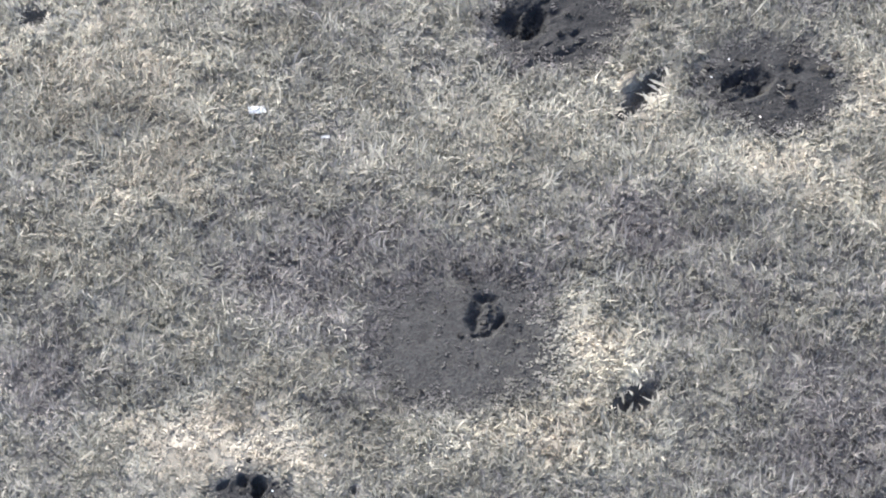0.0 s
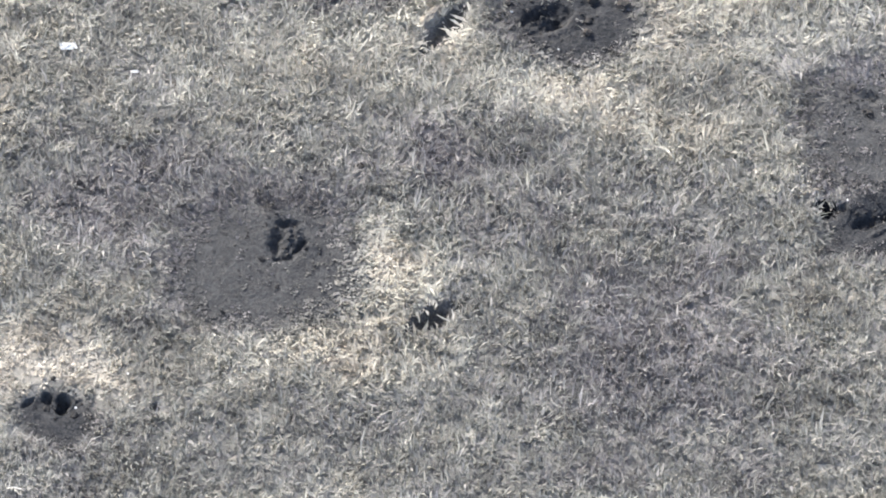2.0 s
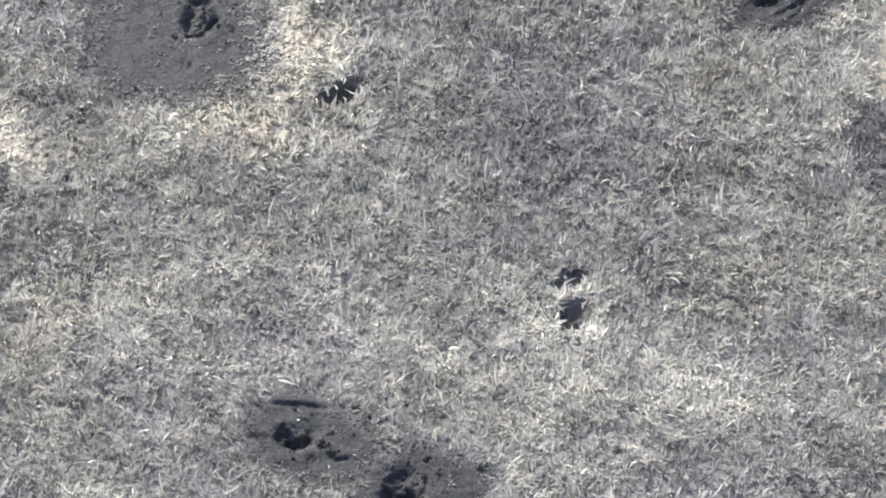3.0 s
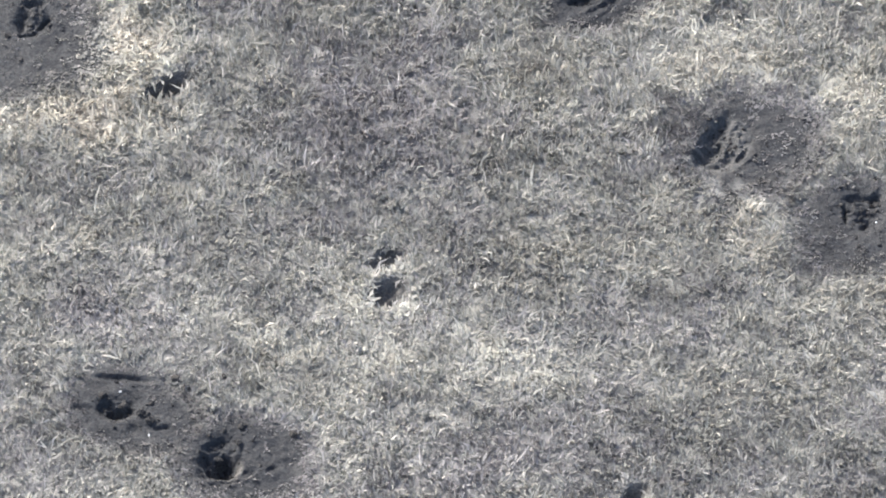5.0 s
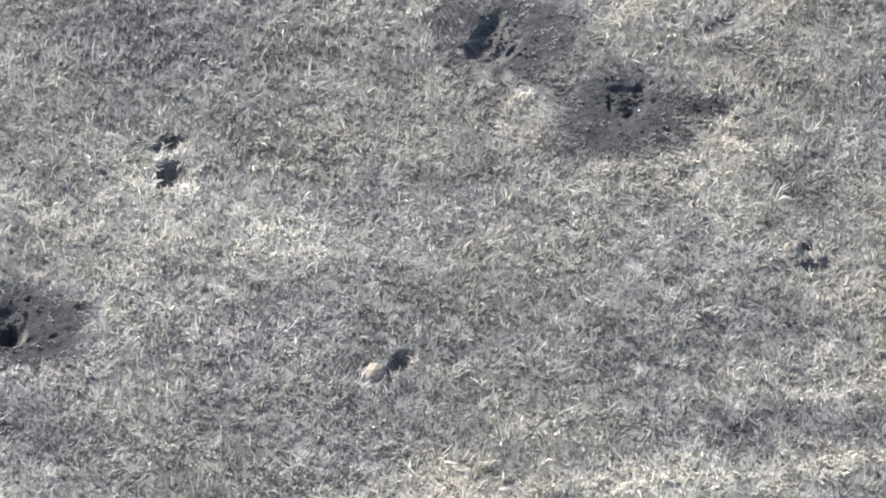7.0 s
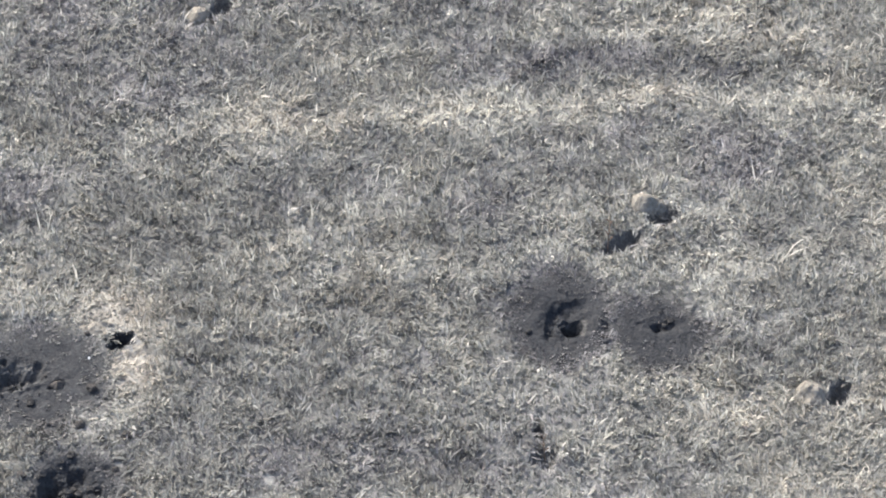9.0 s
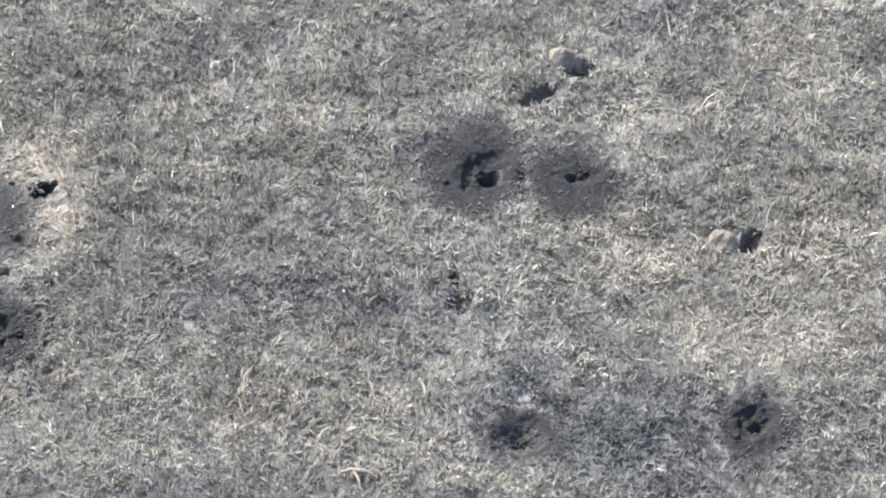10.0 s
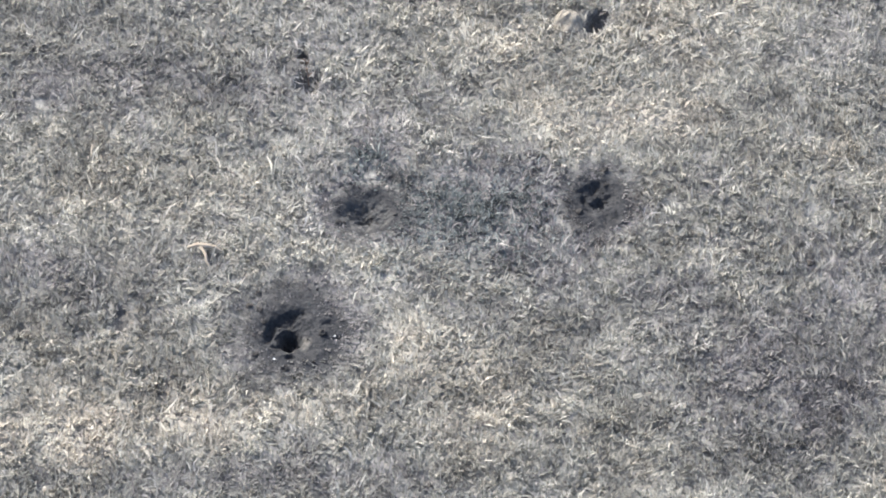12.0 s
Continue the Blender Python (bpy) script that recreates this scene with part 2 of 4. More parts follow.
lump(11.59, 62.99, 0.44, 0.11, 40, 0.09)
shaft(11.95, 63.13, 0.09, 0.33, -22, 0.07)
lump(11.70, 62.79, 0.43, 0.08, 41, 0.04)
shaft(10.84, 63.44, 0.08, 0.13, -3, 0.14)

blast(12.10, 65.25, 1.85, 1.65, 0, 'shallow worn blast hollow with dark soil and thin grass', soot_shade=0.9, rough=0.3, thin=1, still=0.6)
bowl(11.48, 66.15, 0.21, 0.17, 5, 0.06)
bowl(11.79, 65.83, 0.62, 0.43, 3, 0.05)

blast(14.34, 59.32, 1.14, 1.20, -10, 'blast hollow with one steep side and soil swept outward', soot_shade=0.97, rough=0.6, furrow=25, streak=0.95, thin=1, halo=1.75)
bowl(13.83, 59.28, 0.59, 0.81, -10, 0.21)
shaft(13.58, 59.35, 0.22, 0.76, -29, 0.11)
bowl(13.46, 58.99, 0.27, 0.35, -6, 0.14)
lump(13.97, 59.38, 0.30, 0.43, -7, 0.08)
shaft(14.13, 59.01, 0.06, 0.21, -36, 0.06)
lump(14.26, 58.84, 0.07, 0.21, -36, 0.04)
shaft(14.24, 58.34, 0.15, 0.13, 3, 0.05)
bowl(13.87, 58.31, 0.42, 0.26, 1, 0.06)

blast(16.20, 57.06, 1.24, 1.12, 20, 'ragged blast hole full of dark blocks of earth', soot_shade=0.97, rough=0.6, still=0.7, streak=0.4, thin=1, halo=1.5)
bowl(16.28, 57.57, 0.60, 0.68, -12, 0.09)
bowl(15.98, 57.46, 0.05, 0.32, 0, 0.11)
bowl(16.26, 57.90, 0.32, 0.10, -1, 0.11)
bowl(16.56, 57.84, 0.12, 0.23, -14, 0.18)
bowl(16.36, 57.25, 0.09, 0.22, -31, 0.14)
bowl(16.24, 57.37, 0.15, 0.06, -1, 0.07)
lump(16.25, 57.63, 0.17, 0.18, -33, 0.06)
bowl(16.86, 57.52, 0.09, 0.12, -16, 0.08)
bowl(16.85, 58.01, 0.11, 0.07, 3, 0.07)
bowl(17.08, 56.73, 0.13, 0.04, -15, 0.05)
bowl(16.80, 58.43, 0.13, 0.18, -5, 0.06)

blast(17.78, 57.28, 0.51, 0.27, -0, 'smear of dark soil thrown beside a blast crater', rough=0.3)
bowl(17.69, 57.23, 0.17, 0.15, 9, 0.06)

blast(5.01, 51.68, 1.08, 0.99, -31, 'deep blast shaft with a pale sunlit lip in scorched soil', soot_shade=0.98, rough=0.9)
bowl(4.61, 51.67, 0.54, 0.61, 8, 0.18)
shaft(4.63, 51.58, 0.27, 0.28, 36, 0.29)
shaft(4.31, 51.71, 0.10, 0.24, 8, 0.07)
lump(4.41, 51.60, 0.05, 0.26, 12, 0.06)
shaft(4.48, 52.06, 0.29, 0.10, 27, 0.07)
shaft(5.09, 51.34, 0.10, 0.12, 6, 0.07)
shaft(4.62, 51.13, 0.34, 0.08, 7, 0.06)
sand_sunlit(4.90, 51.45, 0.11, 0.22, -14, 0.30)
sand_sunlit(4.65, 51.28, 0.28, 0.05, 9, 0.15)
shaft(5.49, 51.45, 0.11, 0.06, 43, 0.06)
lump(4.89, 51.86, 0.07, 0.21, -13, 0.04)
bowl(5.84, 51.59, 0.16, 0.18, 3, 0.05)

blast(2.97, 52.85, 1.22, 0.90, -37, 'shallow blast hole with a dark slot of torn turf', soot_shade=0.96, rough=0.8, furrow=-20, halo=1.25)
bowl(2.70, 52.87, 0.53, 0.35, 13, 0.11)
shaft(2.75, 52.82, 0.23, 0.17, 19, 0.26)
shaft(2.51, 52.97, 0.16, 0.13, 17, 0.10)
shaft(2.78, 53.59, 0.64, 0.11, -7, 0.08)
shaft(2.09, 52.92, 0.22, 0.07, -1, 0.05)
sand_sunlit(2.86, 52.66, 0.20, 0.07, 18, 0.15)
shaft(3.52, 52.44, 0.20, 0.05, 8, 0.04)
bowl(3.02, 52.41, 0.18, 0.16, -11, 0.04)

blast(18.23, 42.53, 0.96, 1.14, -3, 'round blast shaft with a terraced edge in scorched soil', rough=0.4, still=0.8)
bowl(18.30, 42.40, 0.52, 0.65, -4, 0.14)
shaft(18.40, 42.33, 0.20, 0.20, -34, 0.29)
shaft(18.02, 42.45, 0.11, 0.42, -10, 0.09)
shaft(18.37, 42.80, 0.36, 0.17, 14, 0.07)
lump(18.21, 42.53, 0.14, 0.06, 41, 0.04)
sand_sunlit(18.60, 42.33, 0.07, 0.25, -7, 0.21)
shaft(19.04, 42.27, 0.06, 0.14, -2, 0.06)
lump(18.86, 42.35, 0.12, 0.23, -1, 0.03)

blast(19.97, 42.11, 0.74, 0.80, 40, 'shallow scorched patch with a small dark hollow', rough=0.3, corner=3.0, still=0.6)
bowl(20.10, 42.31, 0.38, 0.20, 4, 0.07)
shaft(19.93, 42.27, 0.11, 0.14, -5, 0.11)
shaft(19.64, 42.38, 0.10, 0.04, 0, 0.04)

blast(8.61, 41.30, 1.20, 1.25, 5, 'broad blast crater with a dark sunken floor', soot_shade=0.96, rough=0.45, furrow=20)
bowl(8.16, 41.22, 0.63, 0.41, 18, 0.21)
shaft(8.18, 41.17, 0.46, 0.23, 19, 0.12)
shaft(8.61, 41.22, 0.13, 0.21, 4, 0.09)
shaft(8.66, 41.49, 0.09, 0.11, 8, 0.09)
lump(8.35, 40.92, 0.51, 0.11, 18, 0.06)
shaft(8.99, 41.03, 0.22, 0.07, 37, 0.06)
shaft(8.04, 41.61, 0.06, 0.07, 17, 0.07)

blast(9.38, 38.54, 0.79, 0.85, 20, 'very dark blast hole full of broken burnt clods', soot_shade=1.0, rough=1.5)
bowl(9.23, 38.61, 0.58, 0.63, 25, 0.18)
shaft(9.01, 38.55, 0.24, 0.33, 7, 0.22)
shaft(9.44, 38.84, 0.16, 0.22, 5, 0.12)
shaft(9.42, 38.34, 0.16, 0.19, 12, 0.12)
lump(9.28, 38.54, 0.12, 0.22, 4, 0.11)
shaft(9.84, 38.47, 0.10, 0.11, 19, 0.09)
shaft(9.34, 37.89, 0.14, 0.09, -19, 0.09)
shaft(9.69, 37.70, 0.15, 0.09, -26, 0.10)
shaft(10.03, 39.01, 0.12, 0.09, -7, 0.07)
lump(9.62, 38.54, 0.16, 0.11, -4, 0.06)
shaft(9.34, 37.38, 0.10, 0.08, -5, 0.06)

blast(25.08, 48.41, 0.55, 0.52, 27, 'small deep blast hole in the dry grass', rough=0.6)
shaft(25.08, 48.46, 0.30, 0.25, 4, 0.14)

blast(23.10, 36.13, 0.65, 0.76, 17, 'small blast hole with a ledge of pale earth', rough=0.6, halo=1.7)
bowl(23.05, 36.27, 0.36, 0.44, -16, 0.12)
shaft(22.93, 36.47, 0.27, 0.11, 36, 0.07)
shaft(23.14, 36.16, 0.14, 0.20, -43, 0.05)
lump(22.97, 36.20, 0.21, 0.10, 29, 0.08)
shaft(22.80, 36.19, 0.06, 0.14, -3, 0.07)
bowl(23.28, 35.75, 0.25, 0.17, 40, 0.06)
shaft(23.41, 35.70, 0.08, 0.13, -16, 0.04)
shaft(23.50, 35.54, 0.08, 0.08, -40, 0.05)

blast(18.92, 36.00, 0.70, 0.62, 0, 'shallow worn hollow with dark soil fading into the grass', rough=0.3, halo=1.9)
bowl(18.85, 35.94, 0.56, 0.46, 3, 0.22)
bowl(18.84, 35.86, 0.24, 0.14, 1, 0.13)
bowl(18.90, 36.99, 0.16, 0.25, -1, 0.10)

blast(17.65, 33.15, 0.92, 0.99, 0, 'deep round blast shaft with a pale sunlit lip', rough=0.7, halo=1.8)
bowl(17.45, 33.13, 0.54, 0.60, -9, 0.16)
shaft(17.49, 32.97, 0.23, 0.23, 0, 0.33)
shaft(17.43, 33.49, 0.35, 0.12, 22, 0.08)
shaft(17.15, 33.24, 0.09, 0.33, -10, 0.08)
lump(17.39, 33.21, 0.23, 0.06, 23, 0.04)
shaft(17.21, 32.82, 0.14, 0.10, 17, 0.06)
shaft(17.48, 32.58, 0.10, 0.08, 0, 0.06)
sand_sunlit(17.75, 32.92, 0.11, 0.19, -14, 0.30)
sand_sunlit(17.58, 32.74, 0.22, 0.05, 12, 0.12)
shaft(18.15, 33.33, 0.10, 0.05, 6, 0.04)
shaft(18.33, 32.99, 0.12, 0.06, 14, 0.05)

pit(3.66, 67.88, 0.21, 0.81, -34, 0.38)
pit(3.42, 60.81, 0.53, 0.28, 40, 0.47)
pit(7.54, 55.60, 0.34, 0.41, -34, 0.38)
pit(7.51, 56.43, 0.39, 0.21, 32, 0.26)
pit(7.20, 56.93, 0.09, 0.09, 0, 0.14)
pit(11.88, 50.76, 0.20, 0.30, -38, 0.36)
pit(11.67, 50.44, 0.09, 0.19, 10, 0.2)
pit(19.58, 53.58, 0.13, 0.11, 14, 0.2)
pit(19.73, 53.12, 0.34, 0.15, 11, 0.20)
pit(10.55, 63.36, 0.20, 0.27, 0, 0.62)
pit(10.13, 42.05, 0.26, 0.18, 44, 0.34)
pit(20.14, 45.02, 0.31, 0.22, 26, 0.36)
pit(19.43, 44.40, 0.47, 0.21, 36, 0.26)
pit(17.80, 39.13, 0.24, 0.30, -2, 0.44)
pit(17.73, 39.67, 0.10, 0.38, -1, 0.26)
pit(23.20, 40.62, 0.20, 0.43, -31, 0.38)
pit(18.21, 59.56, 0.43, 0.20, 45, 0.10)
pit(-1.44, 58.76, 0.12, 0.10, 30, 0.14)
pit(14.51, 33.46, 0.18, 0.34, 0, 0.14)
pit(-7.50, 69.62, 0.27, 0.25, 20, 0.26)

heap(3.38, 68.15, 0.16, 0.45, -34, 0.1)
heap(11.41, 50.46, 0.24, 0.20, -2, 0.16)
heap(19.26, 53.54, 0.22, 0.25, -10, 0.16)
heap(10.26, 63.76, 0.22, 0.12, 24, 0.10)
heap(10.36, 41.74, 0.34, 0.18, 29, 0.035)
heap(9.63, 42.40, 0.31, 0.16, -31, 0.035)
heap(19.85, 45.38, 0.38, 0.24, -14, 0.20)
heap(22.68, 40.58, 0.29, 0.30, -13, 0.20)

# sun-bleached straw
bleached(12.9, 47.4, 1.6, 0.34, 0.70)
bleached(15.0, 47.6, 1.7, 0.36, 0.85)
bleached(17.7, 47.9, 1.8, 0.36, 0.95)
bleached(20.3, 48.2, 1.7, 0.34, 0.90)
bleached(16.5, 40.3, 2.7, 0.9, 0.40)
bleached(21.3, 40.3, 1.3, 0.7, 0.45)
bleached(-7.4, 68.4, 1.2, 1.4, 0.60)
bleached(18.4, 32.5, 1.5, 0.9, 0.40)
bleached(15.4, 31.1, 3.0, 0.4, 0.60)
bleached(21.2, 50.0, 2.2, 0.3, 0.70)
bleached(22.4, 48.1, 1.4, 0.4, 0.70)
bleached(18.3, 56.0, 0.9, 0.7, 0.60)
bleached(16.4, 55.6, 1.7, 0.4, 0.80)
bleached(19.0, 60.4, 0.5, 0.9, 0.50)
bleached(16.9, 36.6, 0.6, 0.4, 0.60)
bleached(18.0, 32.3, 1.2, 0.4, 0.40)
bleached(19.9, 35.5, 0.45, 0.22, 0.6)
bleached(-7.3, 69.9, 0.7, 0.5, 0.8)
bleached(2.3, 61.7, 1.0, 1.0, 1.00)
bleached(1.6, 59.9, 1.5, 0.5, 0.80)
bleached(3.6, 59.9, 0.8, 0.5, 0.60)
bleached(-4.1, 59.7, 1.7, 0.7, 1.00)
bleached(5.9, 66.2, 1.3, 0.8, 0.80)
bleached(3.6, 67.8, 0.6, 0.6, 0.60)
bleached(-5.5, 65.3, 0.7, 0.8, 0.40)
bleached(-5.3, 68.8, 1.6, 1.1, 0.40)
bleached(0.5, 67.4, 1.2, 0.7, 0.40)
bleached(-6.6, 69.8, 1.2, 0.4, 0.70)
bleached(8.1, 68.3, 1.2, 0.8, 0.50)
bleached(7.7, 65.3, 1.5, 0.7, 0.40)
bleached(12.4, 61.3, 1.2, 0.8, 0.50)
bleached(-1.0, 55.7, 1.0, 0.8, 0.35)
bleached(11.4, 56.2, 1.6, 0.5, 0.35)
bleached(6.9, 53.3, 1.4, 1.1, 0.35)
bleached(13.6, 61.6, 1.3, 0.8, 0.80)
bleached(16.0, 60.1, 0.7, 1.1, 0.70)
bleached(16.6, 55.5, 1.9, 0.6, 0.60)
bleached(18.0, 55.3, 0.9, 0.7, 0.60)
bleached(14.3, 57.4, 0.7, 0.9, 0.40)
bleached(8.3, 54.0, 2.6, 0.9, 0.50)
bleached(7.4, 52.3, 1.6, 0.8, 0.40)
bleached(4.7, 50.2, 1.2, 0.5, 0.60)
bleached(11.3, 56.1, 1.6, 0.4, 0.35)
bleached(7.5, 55.6, 0.8, 0.9, 0.60)
bleached(13.0, 47.6, 1.6, 0.6, 0.60)
bleached(15.7, 47.5, 1.3, 0.4, 0.80)
bleached(18.1, 47.8, 1.4, 0.4, 0.80)
bleached(21.7, 48.0, 1.4, 0.7, 0.60)
bleached(18.2, 50.0, 0.6, 0.4, 0.40)
bleached(20.1, 52.3, 0.9, 0.5, 0.60)
bleached(20.9, 50.1, 1.4, 0.6, 0.50)
bleached(20.8, 43.9, 1.5, 0.6, 0.40)
bleached(14.5, 44.0, 1.5, 0.7, 0.40)
bleached(7.5, 43.7, 1.0, 0.8, 0.60)
bleached(9.9, 42.4, 0.9, 0.5, 0.80)
bleached(21.2, 45.2, 0.6, 0.4, 0.60)
bleached(10.3, 41.5, 0.7, 0.9, 0.90)
bleached(10.1, 42.8, 0.9, 0.6, 0.70)
bleached(23.1, 38.0, 1.5, 0.8, 0.60)
bleached(18.3, 39.4, 0.6, 0.7, 0.50)
bleached(20.8, 45.3, 0.6, 0.6, 0.60)
bleached(24.6, 47.0, 1.1, 1.5, 0.50)
bleached(17.9, 35.1, 1.5, 0.7, 0.50)
bleached(24.5, 40.1, 2.1, 0.9, 0.30)
bleached(17.6, 35.0, 1.2, 0.8, 0.50)
bleached(19.8, 32.2, 1.2, 0.8, 0.50)
bleached(13.9, 30.8, 2.0, 0.6, 0.60)
bleached(17.6, 31.3, 1.5, 0.5, 0.50)
bleached(18.2, 39.2, 0.8, 0.9, 0.50)
bleached(20.9, 31.2, 1.5, 0.5, 0.35)

# sand thrown over the turf
dusted(-3.70, 59.75, 1.5, 0.75, 1.0)
dusted(-4.40, 59.20, 1.3, 0.8, 0.8)
dusted(-2.30, 59.30, 0.9, 0.7, 0.6)
dusted(10.40, 41.70, 0.6, 0.45, 0.8)
dusted(9.60, 42.40, 0.6, 0.35, 0.6)
dusted(5.60, 66.20, 0.9, 0.5, 0.4)
dusted(24.0, 37.90, 1.0, 0.5, 0.4)

# dull, weathered grass
dull(14.4, 55.5, 1.6, 0.6, 0.50)
dull(2.1, 55.8, 0.9, 0.7, 0.50)
dull(-6.8, 61.6, 1.1, 1.1, 0.60)
dull(-3.4, 67.5, 1.2, 0.7, 0.35)
dull(8.4, 51.8, 2.2, 0.9, 0.35)
dull(14.0, 43.7, 1.3, 1.3, 0.40)
dull(20.8, 36.2, 1.1, 0.8, 1.30)
dull(21.4, 35.3, 0.9, 0.6, 1.00)
dull(16.4, 29.8, 4.9, 0.4, 0.50)
dull(27.1, 31.3, 1.3, 1.6, 0.80)
dull(0.0, 64.0, 3.2, 0.7, 0.60)
dull(20.3, 49.0, 2.7, 0.4, 0.60)
dull(3.9, 64.8, 1.6, 1.0, 0.60)
dull(21.5, 35.8, 1.5, 0.8, 0.90)
dull(12.8, 45.1, 2.1, 0.9, 0.40)
dull(19.0, 36.9, 0.4, 0.5, 1.1)
dull(-2.5, 63.7, 1.9, 1.2, 0.80)
dull(2.7, 64.4, 2.5, 0.9, 0.50)
dull(-1.4, 60.6, 0.8, 0.5, 0.60)
dull(6.1, 63.7, 1.5, 0.8, 0.40)
dull(7.4, 59.5, 2.5, 1.3, 0.50)
dull(6.5, 61.5, 1.5, 0.8, 0.40)
dull(7.9, 58.6, 1.7, 1.3, 0.60)
dull(5.7, 60.3, 1.0, 1.1, 0.40)
dull(0.9, 58.4, 2.0, 0.8, 0.40)
dull(6.6, 60.2, 2.7, 1.5, 0.50)
dull(12.9, 54.6, 2.6, 0.9, 0.30)
dull(11.8, 51.6, 2.0, 0.5, 0.30)
dull(4.7, 49.7, 0.9, 0.8, 1.00)
dull(5.6, 49.0, 0.9, 0.5, 0.70)
dull(14.1, 51.1, 3.2, 1.2, 0.40)
dull(9.9, 48.2, 2.7, 0.9, 0.40)
dull(18.9, 49.1, 2.7, 0.6, 0.50)
dull(7.7, 45.2, 1.2, 0.9, 0.50)
dull(15.1, 45.4, 2.6, 0.9, 0.30)
dull(15.4, 39.3, 3.6, 1.1, 0.45)
dull(11.2, 44.8, 2.1, 0.9, 0.30)
dull(23.0, 46.7, 2.2, 0.6, 0.40)
dull(13.2, 39.2, 2.6, 1.0, 0.40)
dull(20.8, 36.0, 1.3, 0.8, 1.00)
dull(5.3, 63.4, 2.8, 0.9, 0.45)
dull(7.0, 61.6, 1.6, 0.9, 0.5)
dull(22.1, 35.3, 0.8, 0.8, 0.60)
dull(20.7, 35.8, 1.1, 0.7, 1.30)
slaty(20.8, 35.9, 1.5, 0.9, 1.0)
slaty(18.9, 37.0, 0.4, 0.5, 1.0)
dull(18.9, 37.0, 0.3, 0.4, 1.2)
dull(26.9, 32.1, 1.6, 2.0, 0.60)
dull(24.9, 33.6, 2.0, 0.8, 0.40)
dull(13.2, 39.1, 1.2, 0.9, 0.40)
dull(14.2, 34.9, 2.2, 0.9, 0.40)
dull(20.9, 33.7, 1.2, 0.6, 0.35)


def edge(x, y, shape, n, ragged=1.0):
    """Distance from a hollow's centre, 1 on its uneven edge."""
    r = oval(x, y, *shape[:5])
    size = math.sqrt(shape[2] * shape[3])
    r = r * (1 + 0.6 * ragged * (fractal(x, y, 0.35, n, 3) - 0.5)) + ragged * min(0.11 / size, 0.6) * (fractal(x, y, 0.15, n + 1, 3, 0.65) - 0.5)
    return np.maximum(r, 0)


def close(x, y, shape, reach):
    return np.hypot(x - shape[0], y - shape[1]) < reach * max(shape[2], shape[3]) + 0.05


def relief(x, y, c, n):
    """Height that a blast mark's hollows and lumps add."""
    z = np.zeros_like(x)
    for k, shape in enumerate(c["shapes"]):
        near = close(x, y, shape, 1.7)
        if near.any():
            r = edge(x[near], y[near], shape, n + k)
            crumbly = 1 + 1.3 * (fractal(x[near], y[near], 0.2, n + k + 3, 3, 0.65) - 0.5)
            z[near] += shape[5] * crumbly * (1 - ramped(shape[6], shape[7], r))
            if k == 0:
                z[near] += 0.012 * np.exp(-(((r - 1.3) / 0.22) ** 2))
    return z


def mark(x, y, c, n):
    """How far out in a blast mark a place lies: 1 on its ragged edge."""
    cx, cy, rx, ry, turn = c["oval"]
    co, si, p = math.cos(radians(turn)), math.sin(radians(turn)), c["corner"]
    u, v = np.abs(co * (x - cx) + si * (y - cy)) / rx, np.abs(co * (y - cy) - si * (x - cx)) / ry
    r = (u**p + v**p) ** (1 / p)
    hole = c["shapes"][0]
    a = np.arctan2(y - hole[1], x - hole[0])
    rays = fractal(1.6 * np.cos(a), 1.6 * np.sin(a), 0.5, n + 4, 3, 0.7) - 0.5
    return r * (1 + 0.45 * c["still"] * (fractal(x, y, 0.9, n, 4) - 0.5) + c["streak"] * rays)


def lumpy(x, y, c, n):
    """Small lumps and, where the blast drew them, furrows in the soil."""
    z = 0.10 * (fractal(x, y, 0.3, n + 2, 4, 0.6) - 0.5) + 0.018 * ramped(0.55, 0.8, ripple(x, y, 0.11, n + 5))
    if c["furrow"] is not None:
        co, si = math.cos(radians(c["furrow"])), math.sin(radians(c["furrow"]))
        z = 0.5 * z + 0.085 * (fractal((co * x + si * y) * 0.3, co * y - si * x, 0.17, n + 3, 3) - 0.5)
    return c["rough"] * z


def land(x, y):
    """Height of the ground."""
    z = 0.10 * (fractal(x, y, 5.0, 1, 3) - 0.5) + 0.05 * (fractal(x, y, 0.7, 4, 3) - 0.5)
    for n, c in enumerate(CRATERS):
        near = close(x, y, c["oval"], 2.0)
        if near.any():
            a, b = x[near], y[near]
            z[near] += relief(a, b, c, n) + lumpy(a, b, c, n) * (1 - ramped(0.6, 1.1, mark(a, b, c, n)))
    for n, p in enumerate(PITS):
        near = close(x, y, p, 3.0)
        if near.any():
            a, b = x[near], y[near]
            r = edge(a, b, p, n + 2, 1.3)
            uneven = 0.6 + 0.8 * (fractal(a, b, 0.26, n + 5, 3) - 0.5)
            z[near] += -p[5] * uneven * (1 - ramped(0.4, 1.15, r)) + 0.012 * np.exp(-(((r - 1.35) / 0.3) ** 2))
    return z


def sunk(x, y):
    """1 where a blast mark or pit has a surface of its own, and 2 round its hole."""
    s = np.zeros_like(x)
    for c in CRATERS:
        s = np.maximum(s, 1 - ramped(0.9, 1.12, oval(x, y, *c["oval"])))
        for shape in c["shapes"]:
            hole = oval(x, y, *shape[:2], shape[2] + 0.12, shape[3] + 0.12, shape[4]) < 1.25
            s = np.maximum(s, 2 * hole * (oval(x, y, *c["oval"]) < 1.1))
    for p in PITS:
        s = np.maximum(s, 2 - 2 * ramped(1.3, 1.6, oval(x, y, p[0], p[1], p[2] + 0.06, p[3] + 0.06, p[4])))
    return s


